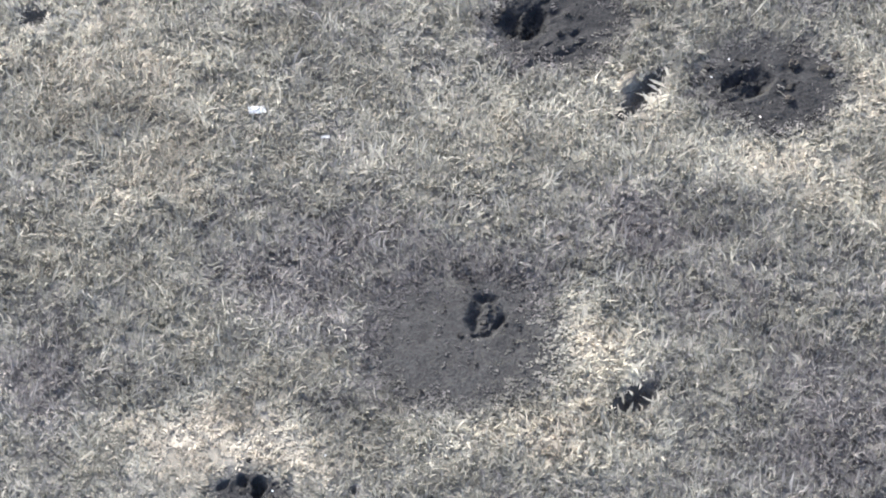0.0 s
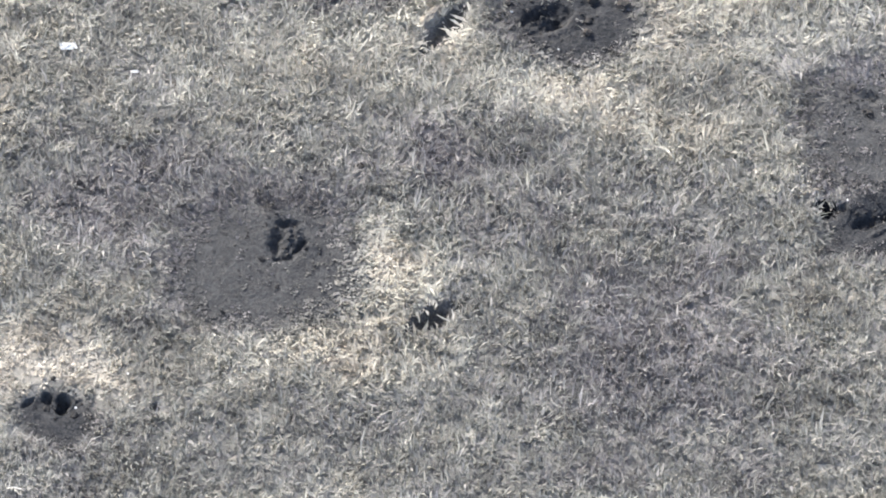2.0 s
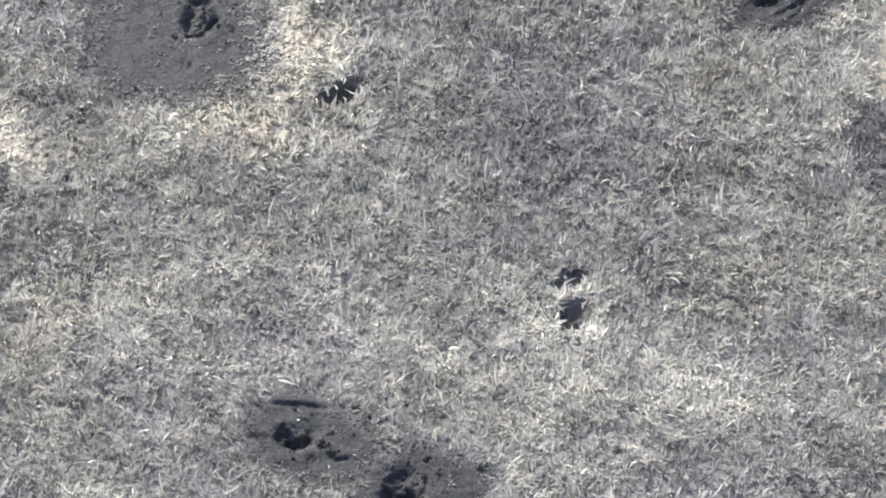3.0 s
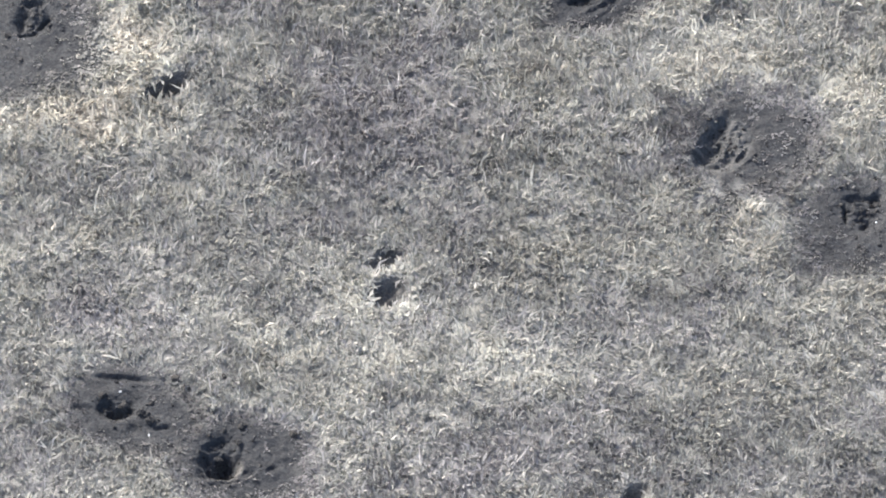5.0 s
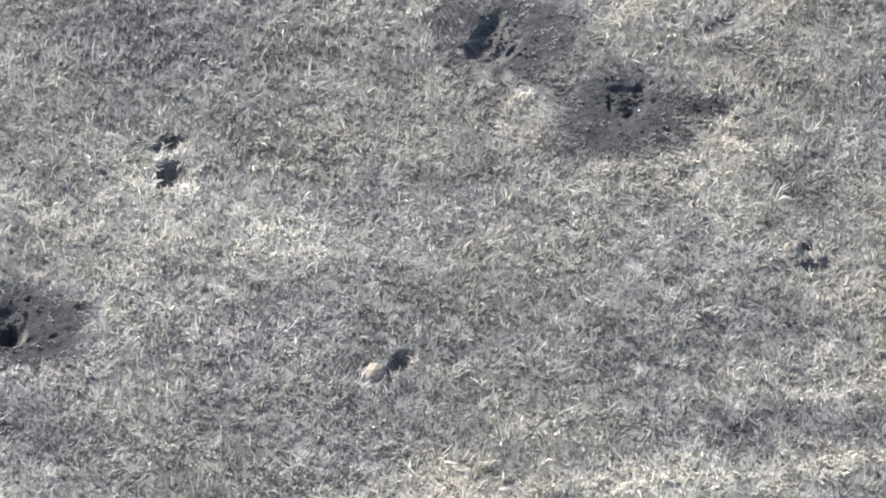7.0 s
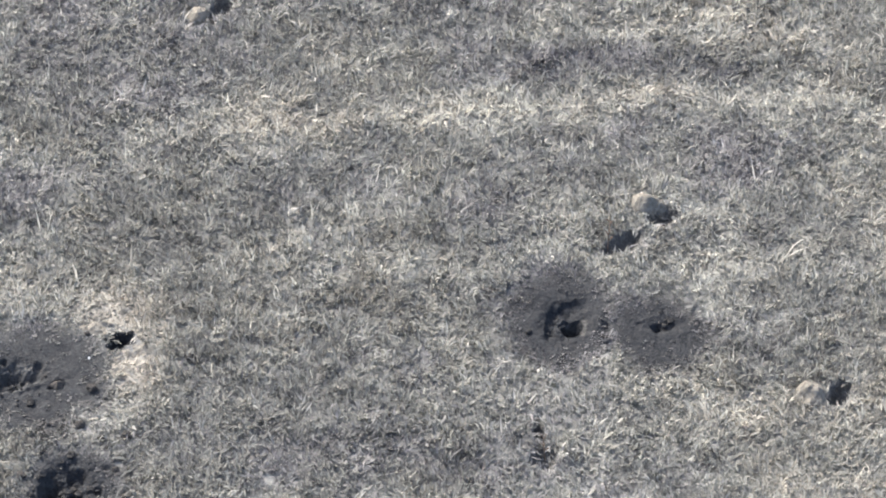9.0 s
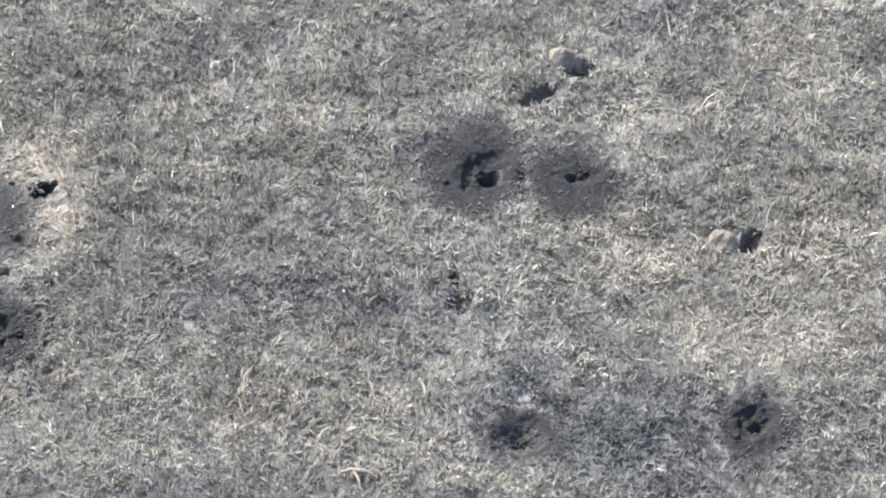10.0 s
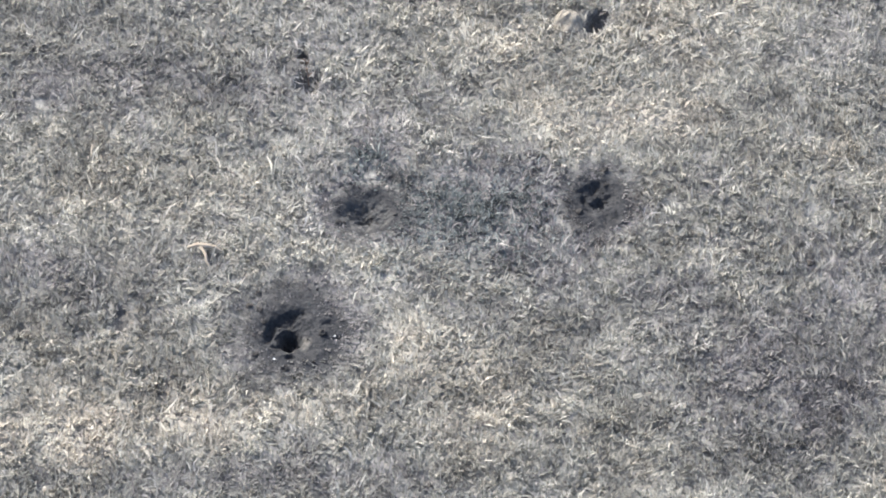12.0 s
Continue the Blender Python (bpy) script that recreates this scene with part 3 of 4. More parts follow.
def mesh_object(name, verts, faces, mat, smooth=True):
    me = bpy.data.meshes.new(name)
    verts, faces = np.asarray(verts, np.float32), np.asarray(faces, np.int32)
    k = faces.shape[1]
    me.vertices.add(len(verts))
    me.vertices.foreach_set("co", verts.ravel())
    me.loops.add(faces.size)
    me.loops.foreach_set("vertex_index", faces.ravel())
    me.polygons.add(len(faces))
    me.polygons.foreach_set("loop_start", np.arange(0, faces.size, k, dtype=np.int32))
    me.polygons.foreach_set("use_smooth", np.full(len(faces), smooth))
    me.materials.append(mat)
    me.update(calc_edges=True)
    return new(name, me)


def grid_faces(rows, cols, wrap=False):
    i, j = np.meshgrid(np.arange(rows - 1), np.arange(cols if wrap else cols - 1), indexing="ij")
    k = (j + 1) % cols
    return np.stack([i * cols + j, (i + 1) * cols + j, (i + 1) * cols + k, i * cols + k], -1).reshape(-1, 4)


def spread(x, y, spots):
    total = np.zeros_like(x)
    wx, wy = x + 1.1 * (fractal(x, y, 1.3, 2, 3) - 0.5), y + 1.1 * (fractal(x, y, 1.3, 5, 3) - 0.5)
    for cx, cy, rx, ry, amount in spots:
        near = (np.abs(x - cx) < 2.5 * rx + 1) & (np.abs(y - cy) < 2.5 * ry + 1)
        d = ((wx[near] - cx) / rx) ** 2 + ((wy[near] - cy) / ry) ** 2
        total[near] = np.maximum(total[near], amount * np.exp(-0.8 * d))
    return total


# the stretch of meadow that is thick with grass
EDGE_Y = [26.0, 30, 36, 42, 46, 50, 52, 56, 60, 62, 66, 72]
EDGE_LEFT = [10.5, 10.2, 7.9, 5.8, 4.2, -1.9, -3.6, -5.7, -8.3, -8.5, -8.8, -9.0]
EDGE_RIGHT = [28.8, 28.8, 29.0, 29.2, 27.4, 25.8, 25.1, 24.1, 22.6, 21.7, 14.0, 12.0]


def build_ground():
    far = np.array([8.0, 20, 45, 100, 220, 500, 1100, 2500])
    gx = np.concatenate([-12 - far[::-1], np.arange(-12, 33, 0.15), 33 + far])
    gy = np.concatenate([24 - far[::-1], np.arange(24, 75, 0.15), 75 + far])
    x, y = (a.ravel() for a in np.meshgrid(gx, gy, indexing="ij"))
    s = sunk(x, y)
    z = land(x, y) - 0.10 * np.minimum(s, 1) - 0.6 * np.maximum(s - 1, 0)
    ob = mesh_object("ground", np.stack([x, y, z], 1), grid_faces(len(gx), len(gy))[:, ::-1], THATCH)
    # Beyond the thick grass, darker thatch stands in for the grass's own shade.
    beyond = ramped(-0.9, 0.1, np.maximum(np.interp(y, EDGE_Y, EDGE_LEFT) - x, x - np.interp(y, EDGE_Y, EDGE_RIGHT)))
    beyond = np.maximum(beyond, np.maximum(ramped(27.8, 26.8, y), ramped(71.2, 72.2, y)))
    # Thatch round each blast mark is darkened by soot.
    for n, c in enumerate(CRATERS):
        near = close(x, y, c["oval"], 2.0)
        beyond[near] = np.maximum(beyond[near], 1 - ramped(0.9, 1.45, mark(x[near], y[near], c, n)))
    ob.data.attributes.new("soot_shade", "FLOAT", "POINT").data.foreach_set("value", beyond.astype(np.float32))
    ob.data.attributes.new("sand_sunlit", "FLOAT", "POINT").data.foreach_set("value", np.clip(spread(x, y, DUST), 0, 1).astype(np.float32))
    return tagged(ob, "flat meadow soil under matted dead grass", "ground", kind="structure")


build_ground()

# ---- dry grass ----


def bareness(x, y):
    """How much grass is kept (0 in a blast mark or pit), how scorched it is, and how it was blown: amount and heading."""
    keep, burnt, blown, out = np.ones_like(x), np.zeros_like(x), np.zeros_like(x), np.zeros_like(x)
    for n, c in enumerate(CRATERS):
        near = close(x, y, c["oval"], 2.4)
        if not near.any():
            continue
        a, b = x[near], y[near]
        r = mark(a, b, c, n)
        rest = 0.16 if c["thin"] else 0.05
        left = rest + (1 - rest) * ramped(0.62, 1.12, r)
        for shape in c["shapes"]:
            if shape[5] < -0.05:
                left = left * (0.1 + 0.9 * ramped(0.8, 1.1, oval(a, b, *shape[:5])))
        keep[near] *= left
        burnt[near] = np.maximum(burnt[near], 1 - ramped(0.85, c["halo"], r))
        force = 0.9 * (1 - ramped(1.0, 1.9, r))
        hole = c["shapes"][0]
        out[near] = np.where(force > blown[near], np.arctan2(b - hole[1], a - hole[0]), out[near])
        blown[near] = np.maximum(blown[near], force)
    for p in PITS:
        r = oval(x, y, *p[:5])
        keep *= ramped(0.9, 1.08, r)
        force = 0.75 * (1 - ramped(1.1, 2.2, r))
        out = np.where(force > blown, np.arctan2(y - p[1], x - p[0]), out)
        blown = np.maximum(blown, force)
    for h in HEAPS:
        keep *= 0.04 + 0.96 * ramped(0.8, 1.15, oval(x, y, *h[:5]))
    keep *= 1 - 0.72 * np.clip(spread(x, y, DUST), 0, 1)
    return keep, burnt, blown, out


def grow(name, tufts, blades, label, long=1.0, mat=False, lift=0.0, broad=1.0):
    """Tufts of narrow, bent blades, each tuft leaning its own way; or, with mat, a felt of short lying blades."""
    x, y = tufts
    keep, burnt, blown, out = bareness(x, y)
    stay = rng.random(len(x)) < keep
    x, y, burnt, blown, out = x[stay], y[stay], burnt[stay], blown[stay], out[stay]
    pale, drab, dust = spread(x, y, PALE), spread(x, y, DULL), spread(x, y, DUST)
    field = 0.2 * (fractal(x, y, 2.6, 3, 3) - 0.5) + 0.22 * (fractal(0.4 * x, y, 0.9, 5, 2) - 0.5)
    field = field + 0.4 * (fractal(x, y, 0.5, 4, 2) - 0.5) + 0.3 * (ripple(x, y, 0.21, 6) - 0.5)
    bold, rot = rng.normal(0, 1, len(x)), spread(x, y, SLATE)
    tone = 0.545 + 0.045 * ramped(50, 66, y) + lift + field + 0.34 * pale - 0.33 * drab - 0.48 * burnt + (0.05 if mat else 0.125 - 0.05 * ramped(48, 58, y)) * bold
    hue = 0.45 + 0.08 * ramped(52, 44, y) + 0.6 * (fractal(x, y, 3.4, 6, 3) - 0.5) + 0.5 * (fractal(x, y, 0.8, 2, 2) - 0.5) + 0.4 * pale + 0.25 * dust - 0.5 * drab - 0.35 * burnt + rng.normal(0, 0.1, len(x))
    lean = 2 * np.pi * fractal(x, y, 0.9, 1, 3) * 2.0 + rng.normal(0, 1.2, len(x))
    lean = np.where(rng.random(len(x)) < blown, out + rng.normal(0, 0.35, len(x)), lean)
    flat = np.clip(0.5 + 0.35 * pale + 1.0 * (fractal(x, y, 1.6, 0, 2) - 0.5), 0, 1)
    m = len(x) * blades

    def rep(a):
        return np.repeat(a, blades)

    bx, by = rep(x) + rng.normal(0, 0.04, m), rep(y) + rng.normal(0, 0.04, m)
    upright = np.pi * (rng.integers(0, 2, m) + 0.5) + rng.normal(0, 0.4, m)
    way = np.where((rng.random(m) < 0.3) & (rng.random(m) > rep(blown)), upright, rep(lean) + rng.normal(0, 0.5, m))
    rise = np.clip(rng.normal(0.1 if mat else 1.25 - 0.62 * rep(flat), 0.1 if mat else 0.32, m), 0.03, 1.45)
    size = long * (0.85 + 0.25 * ramped(50, 67, rep(y))) * rng.gamma(7.0, 0.028, m) * (1 - 0.62 * rep(burnt)) * (1 - 0.4 * np.minimum(rep(dust), 1)) * np.exp((0 if mat else 0.15) * rep(bold))
    wide = rng.uniform(0.0075, 0.022, m) * (1.4 if mat else 1.0) * (1 + 0.25 * rep(pale)) * broad
    t = np.clip(rep(tone) + (0.015 if mat else 0) + rng.normal(0, 0.045, m), 0.02, 1)
    h = np.clip(rep(hue) + rng.normal(0, 0.1, m), 0, 1)
    h = np.where(rng.random(m) < 0.9 * rep(rot), -1.0, h)
    bz = land(bx, by) + (0.012 if mat else -0.01)
    bend = rng.normal(0, 0.6, m)
    dip = rng.uniform(0.05, 0.8, m) * (0.15 if mat else 1)
    base = np.stack([bx, by, bz], 1)

    def dirs(az, el):
        return np.stack([np.cos(az) * np.cos(el), np.sin(az) * np.cos(el), np.sin(el)], 1)

    mid = base + dirs(way, rise) * (size * 0.55)[:, None]
    tip = mid + dirs(way + bend, rise - dip) * (size * 0.45)[:, None]
    tip[:, 2] = np.maximum(tip[:, 2], bz + 0.012)
    across = np.stack([-np.sin(way), np.cos(way), rng.normal(0, 0.12 if mat else 0.35, m)], 1) * wide[:, None]
    verts, k = np.stack([base, mid + across, tip, mid - across], 1).reshape(-1, 3), np.arange(m)[:, None] * 4
    faces = np.concatenate([k + [0, 1, 3], k + [1, 2, 3]], 1).reshape(-1, 3)
    ob = mesh_object(name, verts, faces, STRAW, smooth=False)
    for key, value in (("tone", t), ("hue", h)):
        ob.data.attributes.new(key, "FLOAT", "POINT").data.foreach_set("value", np.repeat(value, 4).astype(np.float32))
    return tagged(ob, label, "grass", kind="stuff")


def scatter(per_metre, inside=True):
    y = rng.uniform(14, 86, int(per_metre * 72 * 64))
    x = rng.uniform(-20, 44, len(y))
    left, right = np.interp(y, EDGE_Y, EDGE_LEFT), np.interp(y, EDGE_Y, EDGE_RIGHT)
    meadow = (x > left) & (x < right) & (y > 27) & (y < 72)
    pick = meadow if inside else ~meadow
    return x[pick], y[pick]


grow("grass_mat", scatter(84), 5, "felt of flattened grey dead grass", 1.0, mat=True)
grow("straw_wisp", scatter(4), 5, "pale wisps of longer straw lying over the grass", 1.4, lift=0.13)
grow("dry_grass", scatter(112), 6, "matted silver-grey dead meadow grass", 0.85)
grow("outer_grass", scatter(7, False), 4, "thin dead grass farther out in the meadow", 1.35, broad=2.6)


# ---- blast marks and pits ----
def part(name, verts, faces, mat, parent, label="", kind=""):
    ob = mesh_object(name, verts, faces, mat)
    ob.parent = parent
    return tagged(ob, label, kind=kind)


def disc(cx, cy, rx, ry, turn, rings, spokes):
    """A turned oval sheet laid on the land, its rim let into the ground."""
    r = np.linspace(0, 1, rings)[:, None] * np.ones(spokes)
    a = np.ones(rings)[:, None] * np.linspace(0, 2 * np.pi, spokes, endpoint=False)
    c, s = math.cos(radians(turn)), math.sin(radians(turn))
    u, v = (r * np.cos(a) * rx).ravel(), (r * np.sin(a) * ry).ravel()
    x, y = cx + c * u - s * v, cy + s * u + c * v
    z = land(x, y) - 0.06 * ramped(0.9, 1.0, r.ravel())
    return x, y, z, grid_faces(rings, spokes, wrap=True)


BALL = bmesh.new()
bmesh.ops.create_icosphere(BALL, subdivisions=1, radius=1.0)
BALL_V = np.array([v.co[:] for v in BALL.verts])
BALL_F = np.array([[v.index for v in f.verts] for f in BALL.faces])
BALL.free()


def crumbs(x, y, size):
    """Lumps of earth, all in one mesh."""
    z = land(x, y)
    m, k = len(x), len(BALL_V)
    shape = BALL_V[None] * (1 + rng.normal(0, 0.2, (m, k, 1))) * (size[:, None] * rng.uniform(0.6, 1.2, (m, 3)))[:, None]
    shape = shape + np.stack([x, y, z + 0.3 * size], 1)[:, None]
    return shape.reshape(-1, 3), (BALL_F[None] + (np.arange(m) * k)[:, None, None]).reshape(-1, 3)


def soot_and_lips(x, y, near):
    """Soot from every blast mark close by, and sunlit lips painted as pale subsoil."""
    soot_shade, bare = np.zeros_like(x), np.zeros_like(x)
    for k, c in enumerate(CRATERS):
        if abs(c["oval"][0] - near[0]) + abs(c["oval"][1] - near[1]) < 6:
            soot_shade = np.maximum(soot_shade, c["soot_shade"] * (1 - ramped(0.78, 1.5, mark(x, y, c, k))))
            # Deep shafts are coloured paler, in place of haze and bounced light.
            for shape in c["shapes"]:
                if shape[5] < -0.2:
                    soot_shade *= 1 - 0.16 * (1 - ramped(0.7, 1.0, oval(x, y, *shape[:5])))
            for patch in c["sand_sunlit"]:
                bare = np.maximum(bare, patch[5] * (1 - ramped(0.5, 1.25, edge(x, y, patch, k))))
    return soot_shade, bare


def note(ob, key, value):
    ob.data.attributes.new(key, "FLOAT", "POINT").data.foreach_set("value", np.asarray(value, np.float32))


def crater_sheet(c, rings=88, spokes=150):
    """The soil of a blast mark: an oval sheet, finest round its main hollow, its rim let into the ground."""
    cx, cy, rx, ry, turn = c["oval"]
    s = np.linspace(0, 1, rings)[:, None] ** 1.45 * np.ones(spokes)
    a = np.ones(rings)[:, None] * np.linspace(0, 2 * np.pi, spokes, endpoint=False)
    co, si = math.cos(radians(turn)), math.sin(radians(turn))
    u, v = SKIRT * rx * np.cos(a), SKIRT * ry * np.sin(a)
    hx, hy = c["shapes"][0][:2]
    x, y = hx + s * (cx + co * u - si * v - hx), hy + s * (cy + si * u + co * v - hy)
    x, y = x.ravel(), y.ravel()
    return x, y, land(x, y) - 0.06 * ramped(0.9, 1.0, s.ravel()), grid_faces(rings, spokes, wrap=True)


def lump_mesh(seed):
    """A rough, flattened clod, one metre across before scaling."""
    bm = bmesh.new()
    bmesh.ops.create_icosphere(bm, subdivisions=2, radius=0.5)
    shift = Vector((7.3 * seed, 2.1 * seed, 4.7))
    for v in bm.verts:
        v.co *= 1 + 0.6 * noise.noise(v.co * 3.1 + shift) + 0.3 * noise.noise(v.co * 8.0 + shift)
        v.co.z *= 0.7
    me = bpy.data.meshes.new("clod")
    bm.to_mesh(me)
    bm.free()
    me.materials.append(CRUMB)
    return me


LUMPS = [lump_mesh(k) for k in range(5)]


def build_crater(c, n):
    thing = new("blast_crater")
    tagged(thing, c["label"], "crater", "blast craters in the meadow")
    x, y, z, faces = crater_sheet(c)
    soil = part("scorched_soil", np.stack([x, y, z + 0.0004 * n], 1), faces, SCORCHED, thing)
    soot_shade, bare = soot_and_lips(x, y, c["oval"])
    note(soil, "soot_shade", soot_shade)
    note(soil, "sand_sunlit", bare)
    hx, hy = c["shapes"][0][:2]
    m = int(130 * c["rough"] * c["oval"][2] * c["oval"][3]) + 12
    a, r = rng.uniform(0, 2 * np.pi, m), np.abs(rng.normal(0, 0.5, m))
    verts, tris = crumbs(hx + r * np.cos(a) * c["oval"][2], hy + r * np.sin(a) * c["oval"][3], rng.gamma(2.0, 0.006, m) + 0.005)
    part("loose_earth", verts, tris, CRUMB, thing, "loose dark crumbs of earth", "stuff")
    count = int(14 * max(c["rough"] - 0.45, 0) * c["oval"][2] * c["oval"][3]) + 2
    a, r = rng.uniform(0, 2 * np.pi, count), rng.uniform(0.15, 0.85, count)
    x, y = hx + r * np.cos(a) * c["oval"][2], hy + r * np.sin(a) * c["oval"][3]
    for k, (px, py, pz) in enumerate(zip(x, y, land(x, y))):
        size = rng.uniform(0.06, 0.17)
        ob = new("clod", LUMPS[k % len(LUMPS)])
        ob.parent = thing
        ob.matrix_world = pose(px, py, pz + 0.15 * size, 0, 0, 360 * rng.random()) @ Matrix.Scale(size, 4)


def build_pit(p, n):
    thing = new("impact_pit")
    tagged(thing, "narrow dark pit in the turf fringed with straw", "pit", "small pits in the meadow")
    grow_by = 0.16
    x, y, z, faces = disc(p[0], p[1], p[2] * 1.5 + grow_by, p[3] * 1.5 + grow_by, p[4], 34, 72)
    burnt, bare = soot_and_lips(x, y, p)
    wall = part("pit_wall", np.stack([x, y, z + 0.009 + 0.0004 * n], 1), faces, SCORCHED if burnt.max() > 0.6 else PIT_SOIL, thing)
    # Darker pit soil inside, thatch outside, with soot from nearby blast marks added.
    note(wall, "soot_shade", np.maximum(1 - ramped(1.05, 1.5, edge(x, y, p, n + 2, 1.3)), burnt))
    note(wall, "sand_sunlit", bare)


for n, c in enumerate(CRATERS):
    build_crater(c, n)
for n, p in enumerate(PITS):
    build_pit(p, n)


def spoil_mound(x, y, rx, ry, turn, height):
    """A small heap of pale subsoil thrown out of a pit."""
    r = np.linspace(0, 1, 16)[:, None] * np.ones(40)
    a = np.ones(16)[:, None] * np.linspace(0, 2 * np.pi, 40, endpoint=False)
    c, s = math.cos(radians(turn)), math.sin(radians(turn))
    u, v = (r * np.cos(a) * rx * 1.25).ravel(), (r * np.sin(a) * ry * 1.25).ravel()
    px, py = x + c * u - s * v, y + s * u + c * v
    rr = r.ravel() * (1 + 1.1 * (fractal(px, py, 0.25, 3, 2) - 0.5))
    pz = land(px, py) + 1.2 * height * (1 - ramped(0.1, 1.0, rr)) + 0.13 * (fractal(px, py, 0.15, 2, 3, 0.65) - 0.5) - 0.07 * ramped(0.8, 1.0, r.ravel())
    ob = mesh_object("spoil_mound", np.stack([px, py, pz], 1), grid_faces(16, 40, wrap=True), SUBSOIL)
    tagged(ob, "low mound of pale sandy soil beside a pit", "mound", "mounds of thrown-out soil")


for h in HEAPS:
    spoil_mound(*h)


def clod(x, y, size):
    """A single dark lump of earth on the grass."""
    bm = bmesh.new()
    bmesh.ops.create_icosphere(bm, subdivisions=3, radius=1.0)
    shift = Vector((x * 3.1, y * 2.7, size * 40))
    for v in bm.verts:
        v.co *= 1 + 0.45 * noise.noise(v.co * 1.6 + shift) + 0.15 * noise.noise(v.co * 4.5 + shift)
        v.co.z *= 0.75
    me = bpy.data.meshes.new("soil_clod")
    bm.to_mesh(me)
    bm.free()
    me.materials.append(CLOD)
    ob = new("soil_clod", me)
    z = float(land(np.array([x]), np.array([y]))[0])
    ob.matrix_world = pose(x, y, z + size * 0.45, 0, 0, x * 97 % 360) @ Matrix.Scale(size, 4)
    tagged(ob, "dark lump of thrown earth lying on the grass", "clod", "clods of earth on the meadow")


clod(2.67, 55.20, 0.07)
clod(9.47, 40.02, 0.09)
clod(10.31, 39.73, 0.10)
clod(10.03, 37.93, 0.09)
clod(9.66, 37.67, 0.11)
clod(9.66, 40.92, 0.09)
clod(9.04, 41.02, 0.12)
clod(11.42, 41.62, 0.09)
clod(27.11, 30.98, 0.08)
clod(26.81, 34.59, 0.08)
clod(6.40, 68.60, 0.10)
clod(6.28, 67.72, 0.08)
clod(3.75, 53.56, 0.08)
clod(3.95, 53.36, 0.06)
clod(5.88, 52.23, 0.07)
clod(16.92, 43.20, 0.07)
clod(19.94, 31.40, 0.06)
clod(9.88, 39.67, 0.09)
clod(16.95, 33.66, 0.055)
clod(16.93, 34.06, 0.05)
clod(16.76, 33.76, 0.06)
clod(19.04, 34.10, 0.05)
clod(9.53, 42.25, 0.05)
clod(9.98, 39.46, 0.06)
clod(10.33, 42.27, 0.05)
clod(8.46, 38.83, 0.08)
clod(10.14, 38.97, 0.06)
clod(10.26, 38.31, 0.07)
clod(7.18, 68.80, 0.09)
clod(6.98, 68.44, 0.11)
clod(4.62, 53.61, 0.05)
clod(12.90, 56.03, 0.06)
clod(2.10, 64.42, 0.07)


def scrap(x, y, length, width, turn):
    """A crumpled white scrap caught on the grass; the tiny ones stand in for glints."""
    bm = bmesh.new()
    bmesh.ops.create_grid(bm, x_segments=14, y_segments=8, size=0.5)
    for v in bm.verts:
        k = Vector((v.co.x * 4 + x, v.co.y * 4 + y, 0))
        v.co.x *= length * (1 + 0.25 * noise.noise(k * 1.3))
        v.co.y *= width * (1 + 0.5 * noise.noise(k * 1.7 + Vector((5, 0, 0))))
        v.co.z = 0.3 * width * noise.noise(k * 1.5)
    bmesh.ops.solidify(bm, geom=bm.faces[:], thickness=0.004)
    me = bpy.data.meshes.new("scrap_glint")
    bm.to_mesh(me)
    bm.free()
    me.materials.append(PAPER_GLINT)
    ob = new("scrap_glint", me)
    z = float(land(np.array([x]), np.array([y]))[0])
    ob.matrix_world = pose(x, y, z + 0.13, 12, 6, turn)
    tagged(ob, "white scrap on the dead grass, the tiniest standing in for glints", "scrap", "white scraps on the meadow")


scrap(-3.34, 67.32, 0.30, 0.14, 12)
scrap(-2.09, 66.68, 0.15, 0.05, 10)
# The tiny ones from here on are white specks standing in for glints.
scrap(10.92, 63.49, 0.033, 0.039, 0)
scrap(9.59, 41.56, 0.033, 0.052, 0)
scrap(9.26, 37.41, 0.06, 0.08, 0)
scrap(-3.48, 61.03, 0.026, 0.033, 20)
scrap(5.21, 68.61, 0.026, 0.039, 0)
scrap(4.88, 68.19, 0.033, 0.039, 60)
scrap(5.74, 67.22, 0.039, 0.033, 100)
scrap(-1.95, 59.45, 0.033, 0.039, 0)
scrap(-2.84, 58.71, 0.039, 0.033, 0)
scrap(2.77, 53.18, 0.052, 0.026, 25)
scrap(3.31, 52.16, 0.026, 0.052, 0)
scrap(16.52, 57.16, 0.039, 0.033, 30)
scrap(18.28, 32.94, 0.033, 0.033, 0)
scrap(17.21, 32.42, 0.033, 0.026, 0)


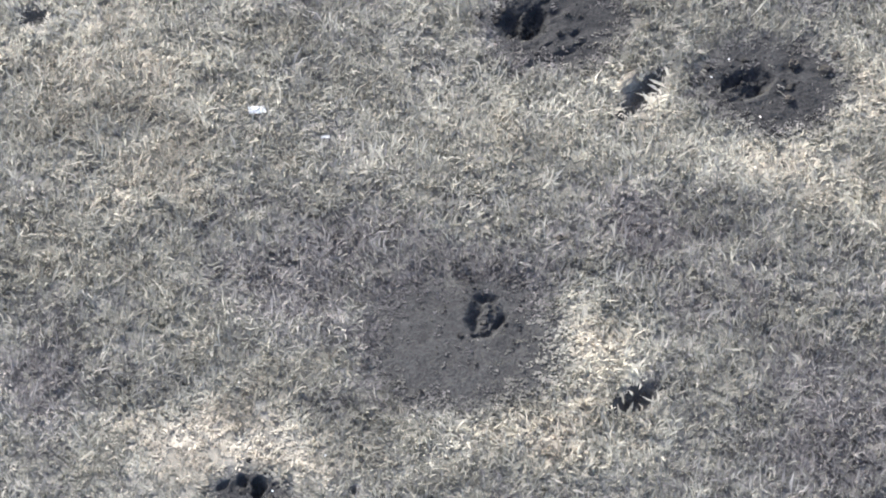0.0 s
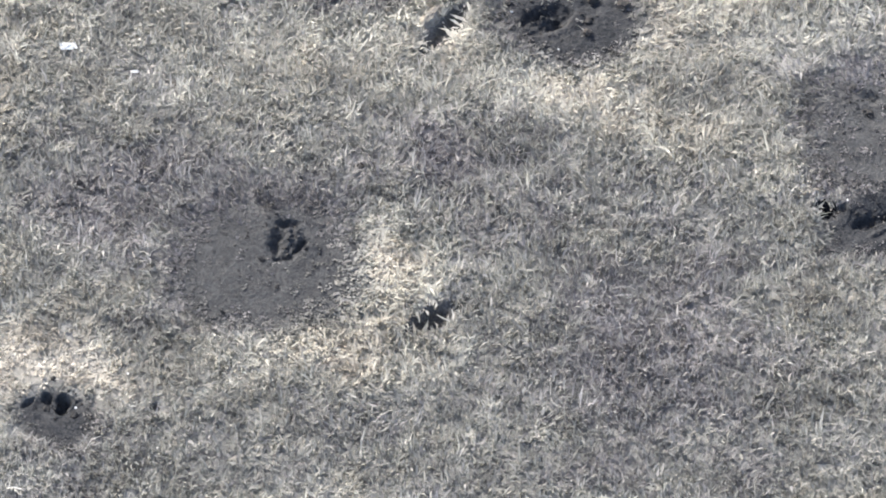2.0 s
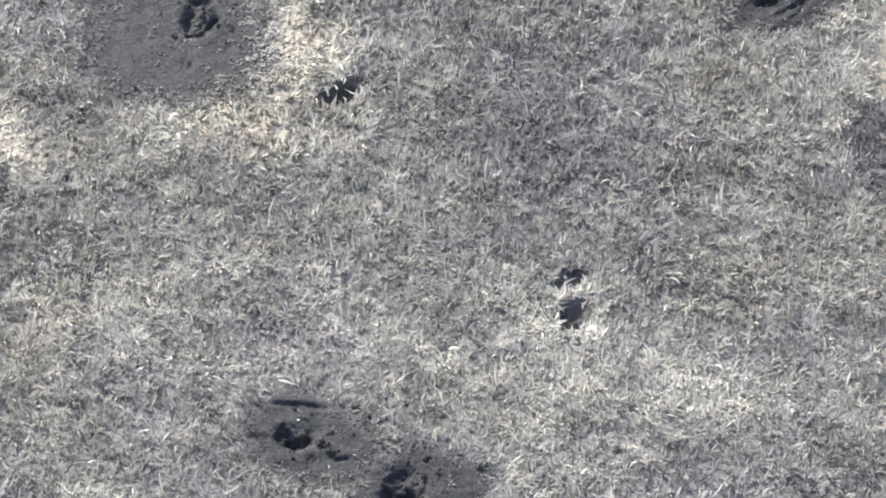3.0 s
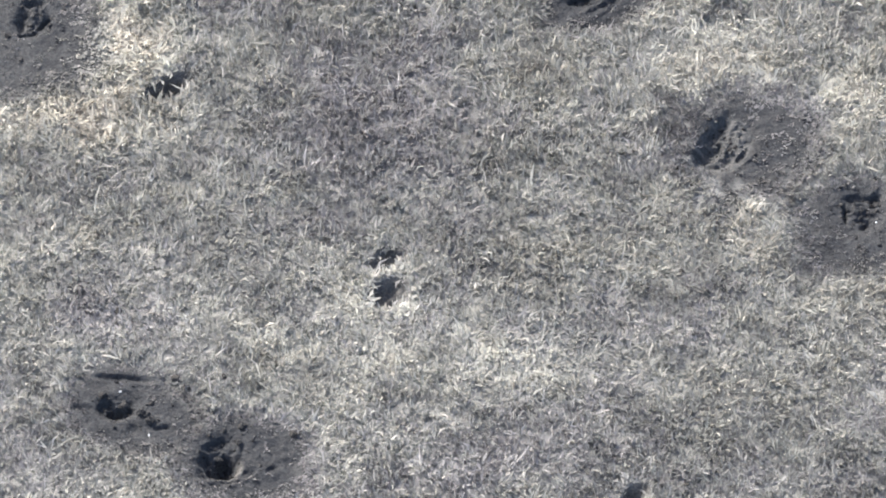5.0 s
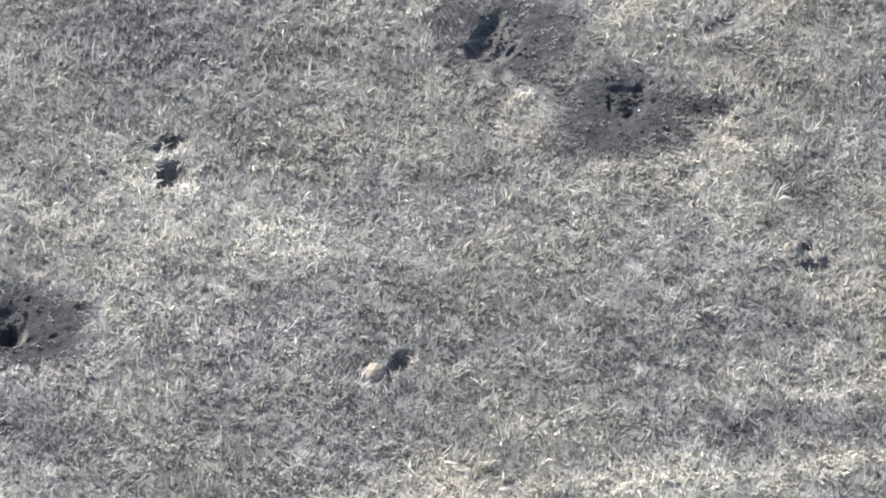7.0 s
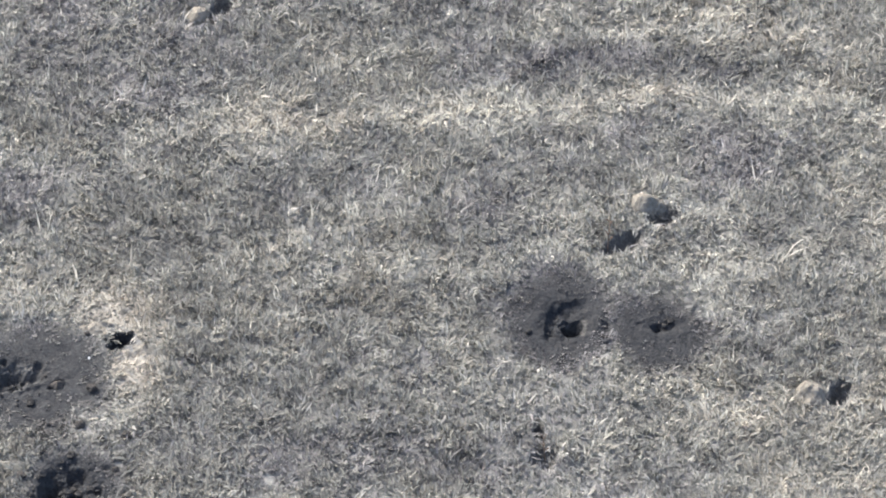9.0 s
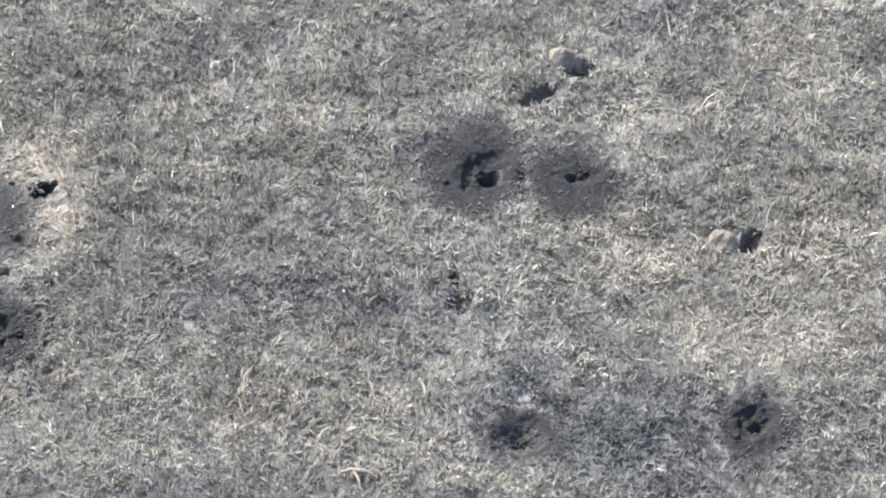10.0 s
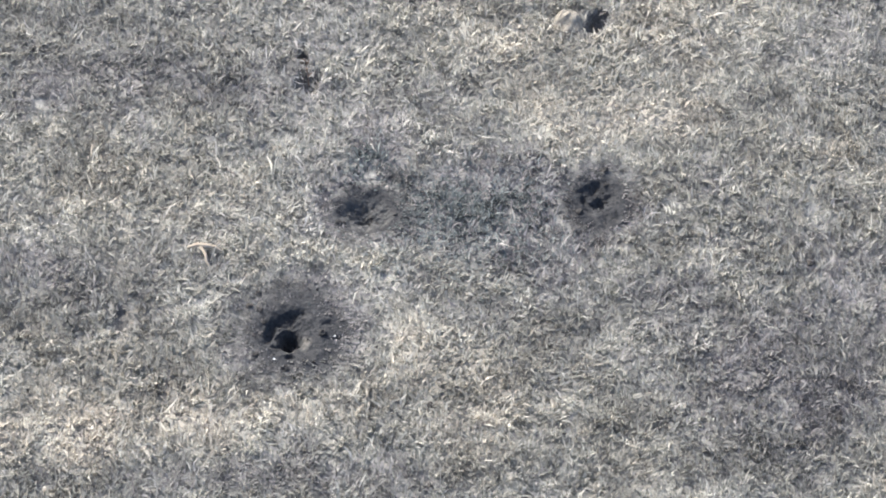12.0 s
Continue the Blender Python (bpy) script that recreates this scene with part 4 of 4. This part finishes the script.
def tube(points, radii, sides=7):
    """A tapered, bent stick through the points."""
    verts, n = [], len(points)
    for k in range(n):
        along = Vector(points[min(k + 1, n - 1)]) - Vector(points[max(k - 1, 0)])
        q = along.to_track_quat("Z", "Y")
        for s in range(sides):
            a = 2 * math.pi * s / sides
            verts.append(Vector(points[k]) + q @ Vector((math.cos(a) * radii[k], math.sin(a) * radii[k], 0)))
    return np.array([v[:] for v in verts]), grid_faces(n, sides, wrap=True)


def dead_branch(x, y):
    thing = new("dead_branch")
    z = float(land(np.array([x]), np.array([y]))[0])
    thing.location = (x, y, z)
    tagged(thing, "forked dead branch, bleached tan, lying on the grass", "branch")
    limb = part("limb", *tube([(-0.32, 0.05, 0.1), (-0.15, 0.08, 0.14), (0.02, 0.04, 0.15), (0.16, 0.03, 0.13), (0.3, -0.05, 0.1)], [0.026, 0.04, 0.05, 0.04, 0.02]), BARK, thing)
    part("fork", *tube([(-0.1, 0.07, 0.14), (0.0, -0.12, 0.13), (0.02, -0.28, 0.1), (0.08, -0.38, 0.06)], [0.034, 0.03, 0.022, 0.01]), BARK, thing)
    part("twig", *tube([(0.16, 0.03, 0.13), (0.24, 0.13, 0.16), (0.36, 0.16, 0.14)], [0.016, 0.012, 0.006]), BARK, thing)


dead_branch(15.97, 35.02)


def weed_stalk(x, y, height, lean):
    """A dry, brown, upright weed with a few side shoots."""
    thing = new("weed_stalk")
    z = float(land(np.array([x]), np.array([y]))[0])
    thing.location = (x, y, z - 0.02)
    tagged(thing, "thin dry brown weed stalk standing in the grass", "weed", "dry weed stalks")
    stem = [(0, 0, 0), (0.3 * lean, 0.02, 0.35 * height), (0.6 * lean, 0.0, 0.7 * height), (lean, 0.03, height)]
    part("stem", *tube(stem, [0.014, 0.012, 0.01, 0.006]), WEED, thing)
    for k in range(5):
        at, a = Vector(stem[1]).lerp(Vector(stem[3]), k / 5), 2.4 * k
        end = at + Vector((0.09 * math.cos(a), 0.09 * math.sin(a), 0.09))
        part("side_shoot", *tube([at, at.lerp(end, 0.6) + Vector((0, 0, 0.02)), end], [0.008, 0.012, 0.009]), WEED, thing)


weed_stalk(17.83, 39.27, 0.75, -0.05)
weed_stalk(19.10, 44.25, 0.95, 0.04)
